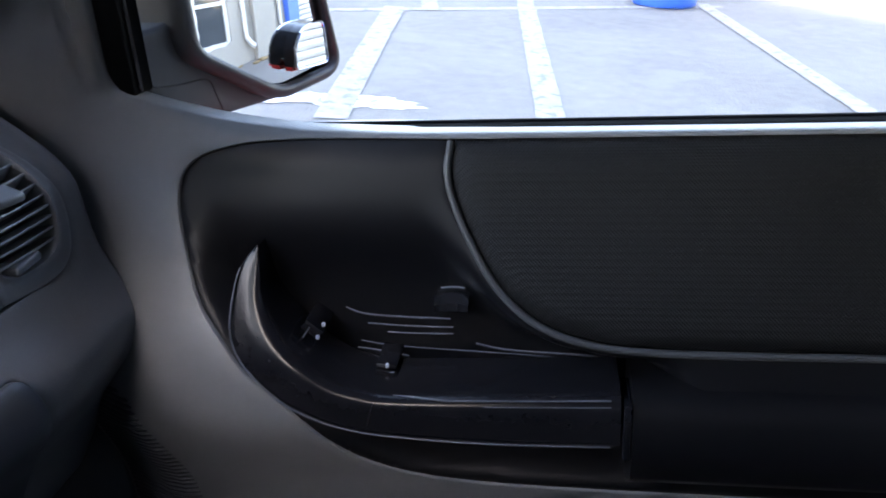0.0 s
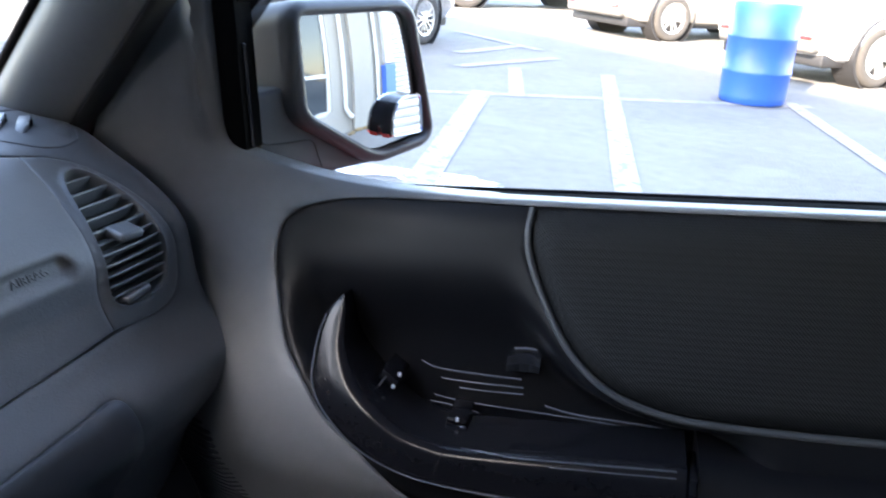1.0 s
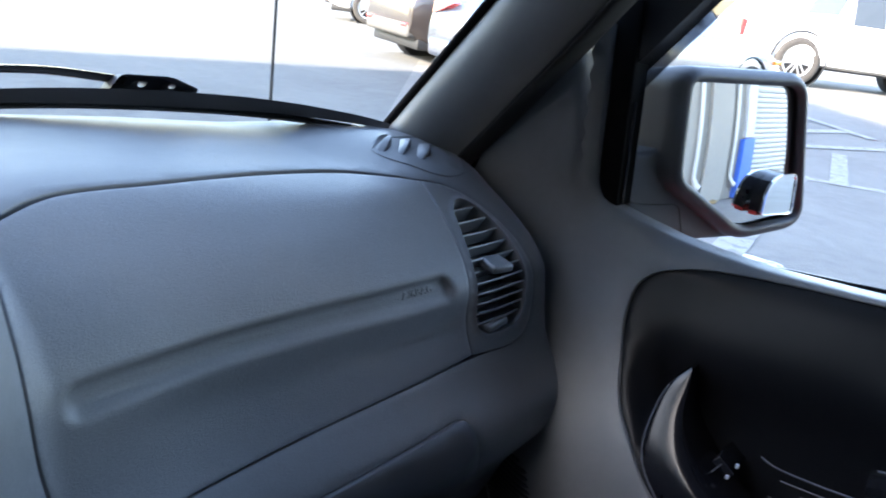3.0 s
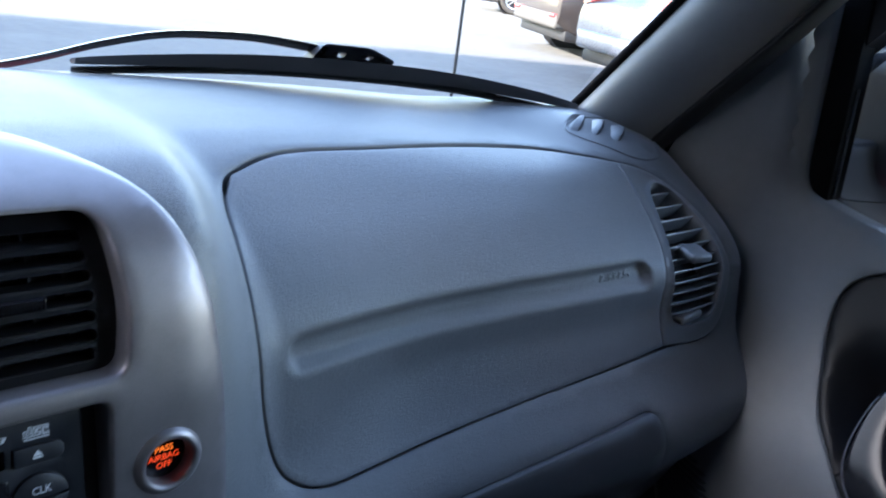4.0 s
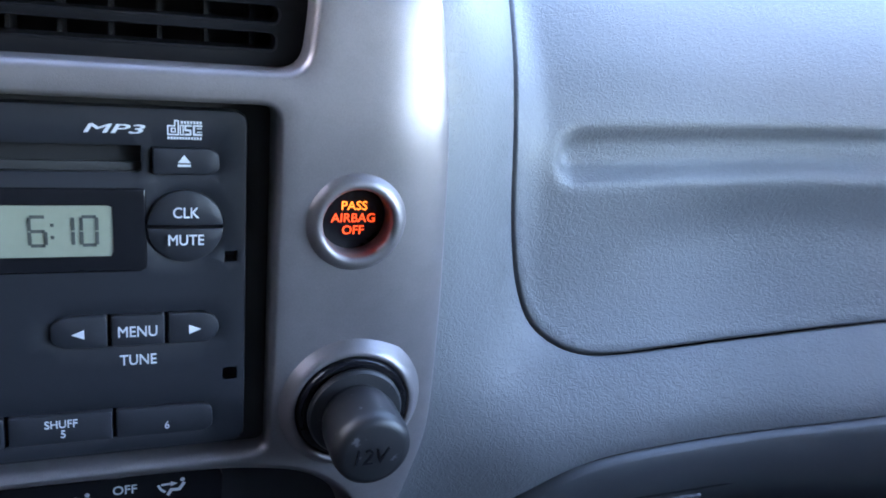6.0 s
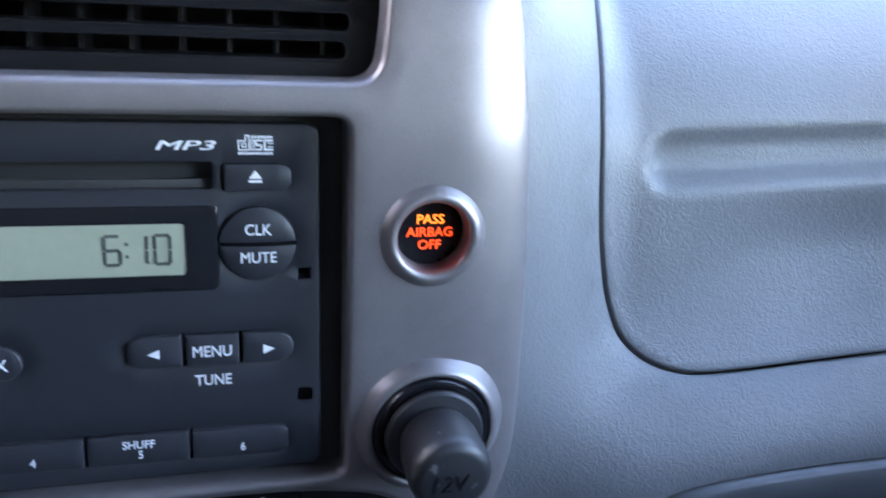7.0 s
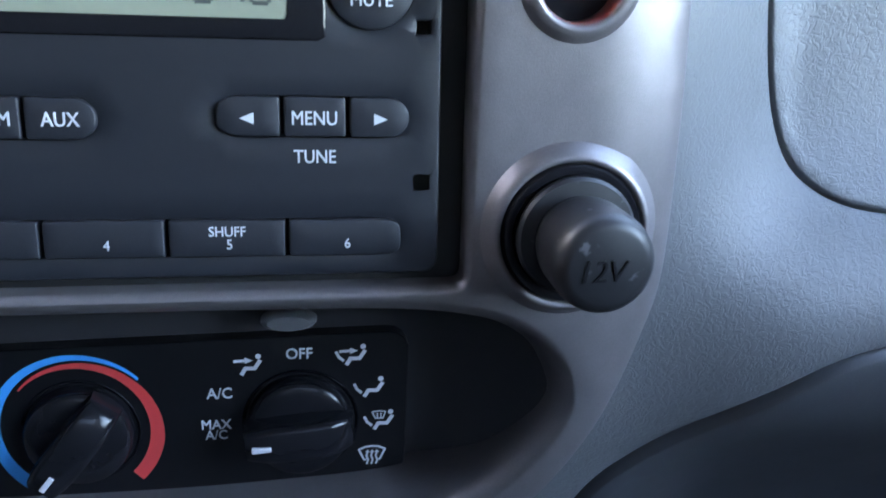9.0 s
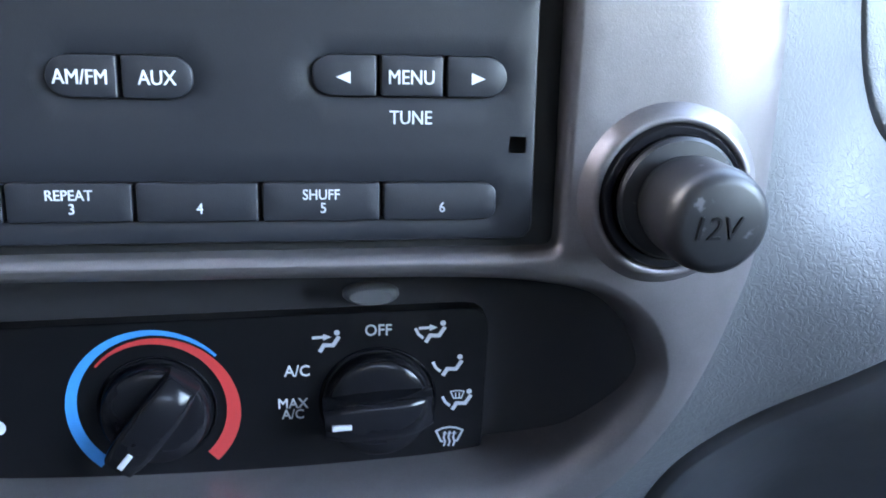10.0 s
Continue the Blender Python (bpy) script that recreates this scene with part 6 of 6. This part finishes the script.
def car(name, label, category, paint, m, kind, length, width, height, wheel_r, rear_ax, front_ax, spokes=5, group="parked cars"):
    """A parked car: x ahead, y to its left, the ground at z = 0."""
    ob = thing(name, m, label, category, group)
    L, W = length, width
    if kind == "sedan":
        top = [(-0.5, 0.72), (-0.485, 0.98), (-0.36, 1.05), (-0.2, 1.0), (0.1, 0.96), (0.22, 0.95), (0.36, 0.86), (0.455, 0.74), (0.5, 0.6)]
        house = [(-0.44, 0.0), (-0.2, 0.93), (-0.1, 1.0), (0.0, 0.97), (0.06, 0.9), (0.26, 0.0)]
    elif kind == "suv":
        top = [(-0.5, 0.75), (-0.492, 1.0), (-0.45, 1.06), (-0.2, 1.05), (0.1, 1.02), (0.22, 1.04), (0.38, 0.97), (0.465, 0.85), (0.5, 0.62)]
        house = [(-0.485, 0.0), (-0.42, 0.86), (-0.36, 0.98), (-0.15, 1.0), (0.0, 0.97), (0.07, 0.88), (0.24, 0.0)]
    else:
        top = [(-0.5, 0.9), (-0.495, 1.22), (-0.3, 1.23), (-0.12, 1.22), (0.1, 1.2), (0.24, 1.2), (0.42, 1.1), (0.475, 1.0), (0.5, 0.7)]
        house = [(-0.16, 0.0), (-0.13, 0.85), (-0.10, 0.97), (0.0, 1.0), (0.08, 0.97), (0.13, 0.85), (0.25, 0.0)]
    tx, tz = np.array(top).T
    hx, hz = np.array(house).T
    lo = 0.24 if kind != "pickup" else 0.42

    def zt(x):
        return float(np.mean([np.interp(x / L + k, tx, tz) for k in (-0.012, -0.006, 0, 0.006, 0.012)]))

    def zg(x):
        return zt(x) + max(0.0, float(np.mean([np.interp(x / L + k, hx, hz, 0, 0) for k in (-0.02, -0.01, 0, 0.01, 0.02)]))) * (height - zt(x))

    def half(x):
        return W / 2 * (1 - 0.16 * abs(2 * x / L) ** 5)

    xs = np.r_[-0.5, -0.497, np.linspace(-0.49, 0.49, 44), 0.497, 0.5] * L
    bm = bmesh.new()

    def section(i, x):
        w, t = half(x), zt(x)
        b = lo + 0.12 * ss(0.42, 0.5, abs(x / L))
        e = 0.93 if abs(x / L) > 0.499 else 1.0
        mid = b + (t - b) * 0.62
        right = [(w * 0.84, b), (w * 0.95, b + 0.06), (w, b + (t - b) * 0.3), (w * 1.0, mid), (w * 0.975, t - 0.09), (w * 0.93, t - 0.03), (w * 0.85, t), (w * 0.4, t + 0.015)]
        pts = [(y * e, z) for y, z in right] + [(-y * e, z) for y, z in right[::-1]]
        return [Vector((x, y, z)) for y, z in pts]

    sweep(bm, xs, section)
    part("car_body", bm, paint, ob, sharp=40)
    a, b = hx[0] * L, hx[-1] * L
    gx = np.linspace(a, b, 40)

    def side(x, h, s, off=0.0):
        w, t, g = half(x), zt(x) - 0.02, zg(x)
        y = w * (0.875 - 0.20 * h ** 1.15) + off
        return Vector((x, s * y, t + (g - t) * h))

    bm = bmesh.new()
    sweep(bm, gx, lambda i, x: [side(x, h, 1) for h in (0, 0.3, 0.6, 0.85, 0.95)] + [Vector((x, half(x) * 0.55, zg(x))), Vector((x, 0, zg(x) + 0.015)), Vector((x, -half(x) * 0.55, zg(x)))] + [side(x, h, -1) for h in (0.95, 0.85, 0.6, 0.3, 0)])
    roof = part("cabin", bm, paint, ob, sharp=40)
    cuts = {"sedan": [(-0.27, -0.115), (-0.10, 0.085)], "suv": [(-0.43, -0.29), (-0.275, -0.11), (-0.095, 0.085)], "pickup": [(-0.115, 0.0), (0.012, 0.115)]}[kind]
    for s in (1, -1):
        for c0, c1 in cuts:
            bm = bmesh.new()
            cols = np.linspace(c0 * L, c1 * L, 8)
            rows = []
            for x in cols:
                h1 = 0.86
                rows.append([bm.verts.new(side(x, 0.16 + (h1 - 0.16) * k / 4, s, 0.006)) for k in range(5)])
            for p, q in zip(rows, rows[1:]):
                for k in range(4):
                    if zg(p[0].co.x) - zt(p[0].co.x) > 0.12:
                        bm.faces.new((p[k], p[k + 1], q[k + 1], q[k]))
            part("side_window", bm, CAR_GLASS, roof)
    for ends in ((hx[0], hx[1]), (hx[-1], hx[-2])):
        bm = bmesh.new()
        rows = []
        for k in np.linspace(0.2, 0.93, 7):
            x = (ends[0] + (ends[1] - ends[0]) * k) * L
            n = 0.012 * (1 if ends[1] > ends[0] else -1)
            rows.append([bm.verts.new((x - n, y * half(x) * 0.66, zg(x) + 0.02)) for y in np.linspace(-1, 1, 7)])
        for p, q in zip(rows, rows[1:]):
            for k in range(6):
                bm.faces.new((p[k], p[k + 1], q[k + 1], q[k]))
        part("screen_glass", bm, CAR_GLASS, roof)
    for s in (1, -1):
        lens = {"sedan": [(-0.02, 0.34, 0.90, 0.915), (-0.022, 0.52, 0.83, 0.95), (-0.015, 0.68, 0.78, 0.97), (0.05, 0, 0.79, 0.985), (0.16, 0, 0.86, 0.99), (0.30, 0, 0.94, 0.98)],
                "suv": [(-0.02, 0.60, 0.96, 1.02), (-0.015, 0.70, 0.93, 1.04), (0.05, 0, 0.93, 1.05), (0.12, 0, 0.96, 1.04), (0.18, 0, 0.99, 1.02)],
                "pickup": [(-0.02, 0.60, 0.88, 1.18), (-0.018, 0.76, 0.86, 1.2), (0.04, 0, 0.86, 1.2), (0.13, 0, 0.88, 1.18)]}[kind]
        bm = bmesh.new()
        sweep(bm, lens, lambda i, q: [Vector((-L / 2 + q[0] + dx, s * ((q[1] or half(-L / 2 + q[0]) + 0.012) - dy), z)) for z, dx, dy in ((q[2], 0, 0), (q[3], 0.01, 0.01), (q[3], 0.06, 0.05), (q[2], 0.05, 0.05))])
        part("tail_lamp", bm, TAIL, ob)
        bm = bmesh.new()
        box(bm, (L * 0.415, s * half(L * 0.44) * 0.99 - 0.03, 0.66), (L * 0.455, s * half(L * 0.44) * 0.99 + 0.03, 0.71), 0.01)
        part("marker_lamp", bm, ORANGE, ob)
        if kind == "suv":
            bm = bmesh.new()
            box(bm, (-L / 2 - 0.028, s * W * 0.33 - 0.10, lo + 0.24), (-L / 2 + 0.05, s * W * 0.33 + 0.10, lo + 0.29), 0.012)
            part("bumper_reflector", bm, TAIL, ob)
    bm = bmesh.new()
    box(bm, (-L / 2 - 0.02, -W * 0.40, lo + 0.1), (-L / 2 + 0.3, W * 0.40, lo + 0.3), 0.05, 3)
    part("rear_bumper", bm, CLADDING if kind == "suv" else paint, ob)
    bm = bmesh.new()
    box(bm, (-L * 0.47, -W * 0.42, lo - 0.04), (L * 0.46, W * 0.42, lo + 0.1), 0.03)
    part("underside", bm, DEEP, ob)
    for ax in (rear_ax, front_ax):
        for s in (1, -1):
            y = s * (half(ax) - 0.10)
            bm = bmesh.new()
            at = Matrix.Translation((ax, y, wheel_r)) @ Matrix.Rotation(radians(-90 * s), 4, "X")
            well = Matrix.Translation((ax, s * (half(ax) + 0.004), wheel_r + 0.02)) @ Matrix.Rotation(radians(-90 * s), 4, "X")
            lathe(bm, [(0, -0.3), (wheel_r * 1.22, -0.3), (wheel_r * 1.22, 0.0), (wheel_r * 1.15, 0.006)], well, 40)
            part("wheel_arch", bm, DEEP, ob)
            bm = bmesh.new()
            w = 0.115
            lathe(bm, [(wheel_r * 0.66, w * 0.85), (wheel_r * 0.80, w * 1.0), (wheel_r * 0.93, w * 0.92), (wheel_r, w * 0.7), (wheel_r, -w * 0.7), (wheel_r * 0.9, -w), (wheel_r * 0.6, -w)], at, 48)
            tyre = part("tyre", bm, TYRE, ob, sharp=50)
            bm = bmesh.new()
            lathe(bm, [(wheel_r * 0.67, w * 0.86), (wheel_r * 0.63, w * 0.80), (wheel_r * 0.60, w * 0.3), (wheel_r * 0.2, w * 0.25), (0, w * 0.25)], at, 40)
            part("rim_barrel", bm, DEEP if spokes else ALLOY, tyre, sharp=50)
            bm = bmesh.new()
            lathe(bm, [(wheel_r * 0.66, w * 0.88), (wheel_r * 0.60, w * 0.84), (wheel_r * 0.59, w * 0.6)], at, 40)
            lathe(bm, [(wheel_r * 0.17, w * 0.4), (wheel_r * 0.15, w * 0.82), (0, w * 0.84)], at, 20)
            for k in range(spokes):
                a = math.tau * k / spokes
                turn = at @ Matrix.Rotation(a, 4, "Z")
                for q in (-0.12, 0.12):
                    pts = [turn @ Vector((r * wheel_r, (q * (0.4 + r)) * wheel_r + d * wheel_r, h * w)) for r, d, h in ((0.1, -0.03, 0.8), (0.1, 0.03, 0.8), (0.61, 0.026, 0.82), (0.61, -0.026, 0.82))]
                    low = [p - (at.to_3x3() @ Vector((0, 0, w * 0.3))) for p in pts]
                    u, v = [bm.verts.new(p) for p in pts], [bm.verts.new(p) for p in low]
                    bm.faces.new(u)
                    for i in range(4):
                        bm.faces.new((u[i], u[(i + 1) % 4], v[(i + 1) % 4], v[i]))
            part("rim", bm, ALLOY, tyre, sharp=50)
    return ob


HEAD = Vector((0.62, -0.785, 0))
SIDEWAYS = Vector((0.785, 0.62, 0))  # to the car's left


def parked(point, along, across):
    """The pose of a car of which a spot at (along, across) of its own axes stands at the point."""
    o = Vector((*point, 0)) - HEAD * along - SIDEWAYS * across
    return Matrix.Translation(o) @ Matrix.Rotation(math.atan2(HEAD.y, HEAD.x), 4, "Z")


car("parked_sedan", "silver saloon car parked with red tail lamps", "car", SILVER_PAINT, Matrix.Translation((9.17, 3.64, 0)) @ Matrix.Rotation(-0.295, 4, "Z"), "sedan", 4.6, 1.8, 1.43, 0.325, -1.36, 1.36, 7)
car("parked_suv", "silver sport utility car with grey bumpers parked in sun", "car", PEARL_PAINT, parked((13.9, -0.66), -1.32, -0.82), "suv", 4.5, 1.88, 1.74, 0.36, -1.32, 1.36, 5)
car("parked_pickup", "white pickup truck with alloy wheels parked behind cars", "truck", WHITE_PAINT, parked((18.4, 3.72), -1.75, -0.9), "pickup", 6.2, 2.15, 2.2, 0.5, -1.75, 1.85, 6)
car("parked_hatchback", "white car parked beyond the blue drum", "car", WHITE_PAINT, parked((9.95, -2.8), -1.3, -0.8), "suv", 4.3, 1.8, 1.6, 0.335, -1.3, 1.3, 5)
car("parked_crossover", "bronze sport utility car with grey bumper parked in sun", "car", BROWN_PAINT, Matrix.Translation((10.86, 5.95, 0)) @ Matrix.Rotation(-0.483, 4, "Z"), "suv", 4.5, 1.85, 1.68, 0.35, -1.32, 1.36, 5)
car("parked_wagon", "white estate car parked far along the row", "car", WHITE_PAINT, parked((13.2, 12.2), -2.2, -0.85), "suv", 4.6, 1.82, 1.6, 0.34, -1.35, 1.4, 5)

# ---- the shop behind the truck, seen in the mirror ----
WALL_U, WALL_N = Vector((0.944, -0.330, 0)), Vector((0.330, 0.944, 0))
shop = thing("shop_building", Matrix.Translation(WALL_N * -5.0) @ Matrix.Rotation(math.atan2(WALL_U.y, WALL_U.x), 4, "Z"), "cream stucco shop with windows and roller door", "building")
bm = bmesh.new()
X1, HT = 7.6, 3.73
WIN, DOOR = (1.5, 3.62, 0.35, 2.9), (5.68, 7.4, 0.0, 2.9)
patch(bm, resample([(-16, 0), (X1, 0), (X1, HT), (-16, HT)], 0.4), [resample([(WIN[0], WIN[2]), (WIN[1], WIN[2]), (WIN[1], WIN[3]), (WIN[0], WIN[3])], 0.2), resample([(DOOR[0], 0.02), (DOOR[1], 0.02), (DOOR[1], DOOR[3]), (DOOR[0], DOOR[3])], 0.2)], 0.5, lambda x, z, d: Vector((x, -d, z)), [[(0, 9.0)], [(0, 0.15)], [(0, 0.12)]])
part("shop_wall", bm, STUCCO, shop, "cream stucco wall", smooth=False)
bm = bmesh.new()
box(bm, (-16.1, -9.1, HT - 0.02), (X1 + 0.1, 0.1, HT + 0.12), 0.02)
part("roof", bm, ROOF_GREY, shop, "flat grey roof", smooth=False)
bm = bmesh.new()
for x in (1.5, 2.9, 3.57):
    box(bm, (x - 0.03, -0.12, WIN[2]), (x + 0.05, -0.04, WIN[3]))
for z in (0.35, 1.0, 2.85):
    box(bm, (WIN[0], -0.12, z), (WIN[1], -0.045, z + 0.06))
window = part("shop_window", bm, WHITE_METAL, shop, "white framed shop window", smooth=False)
bm = bmesh.new()
box(bm, (WIN[0], -0.10, WIN[2]), (WIN[1], -0.09, WIN[3]))
part("pane", bm, CAR_GLASS, window, "dark reflecting pane", smooth=False)
for x in (3.95, 5.0):
    bm = bmesh.new()
    tube(bm, [(x, 0.07, HT), (x, 0.07, 0.6), (x + 0.01, 0.07, 0.42), (x + 0.10, 0.13, 0.30), (x + 0.16, 0.18, 0.26)], 0.05, 14)
    part("downpipe", bm, WHITE_METAL, shop, "white round rain downpipe")
bm = bmesh.new()
box(bm, (4.18, 0.0, 0.0), (4.8, 0.14, HT), 0.02)
part("pilaster", bm, STUCCO, shop, "cream stucco pilaster", smooth=False)
bm = bmesh.new()
box(bm, (5.27, 0.0, 1.1), (5.57, 0.16, 2.6), 0.01)
part("meter_box", bm, GREY_METAL, shop, "grey metal meter box", smooth=False)
bm = bmesh.new()
box(bm, (5.2, 0.0, 0.02), (5.58, 0.22, 1.08), 0.01)
part("blue_board", bm, BLUE_BOARD, shop, "blue board against the wall", smooth=False)
bm = bmesh.new()
for k in range(30):
    z = 0.03 + k * 0.095
    tube(bm, [(DOOR[0], -0.09, z + 0.045), (DOOR[1], -0.09, z + 0.045)], 0.05, 8)
part("roller_door", bm, WHITE_METAL, shop, "white ribbed roller door")
# unseen block added on the driver side, to shade the truck and near lot
bm = bmesh.new()
FOOT = [(-25.6, 6.75), (-37.0, -12.25), (-60.0, -12.25), (-60.0, 6.75)]
rows = [[bm.verts.new(WALL_U * u + WALL_N * n + Vector((0, 0, z))) for u, n in FOOT] for z in (0.0, 17.3)]
for i in range(4):
    bm.faces.new((rows[0][i], rows[0][(i + 1) % 4], rows[1][(i + 1) % 4], rows[1][i]))
bm.faces.new(rows[1])
# Its white is chosen to lift the light that reaches the cab.
tagged(part("shade_block", bm, material("fill_white", (0.62, 0.61, 0.59), 0.8, vary=0.06, spots=0.6, grain=0.003, grain_size=40), smooth=False), "unseen white block added to shade the lot", "building", kind="structure")
post = thing("safety_post", Matrix.Translation(WALL_N * -4.6 + WALL_U * 8.3), "black and yellow striped safety post", "post")
for k in range(8):
    bm = bmesh.new()
    lathe(bm, [(0.06, k * 0.13), (0.06, k * 0.13 + 0.13)] if k < 7 else [(0.06, 0.91), (0.05, 0.95), (0, 0.96)], None, 20)
    part("stripe", bm, YELLOW if k % 2 else RUBBER, post)
bm = bmesh.new()
for k in range(9):
    c = Vector((2.3 + k * 0.28, 0.25 + 0.1 * math.sin(k * 2.3), 0.02))
    bmesh.ops.create_icosphere(bm, subdivisions=1, radius=0.07 + 0.03 * math.sin(k), matrix=Matrix.Translation(c) @ Matrix.Diagonal((1.6, 1, 0.4, 1)))
litter = tagged(part("dry_leaves", bm, material("dry_leaf", (0.16, 0.11, 0.05), 0.9, vary=0.3)), "dry leaves along the foot of the wall", "leaves", kind="stuff")
litter.matrix_world = shop.matrix_world.copy()
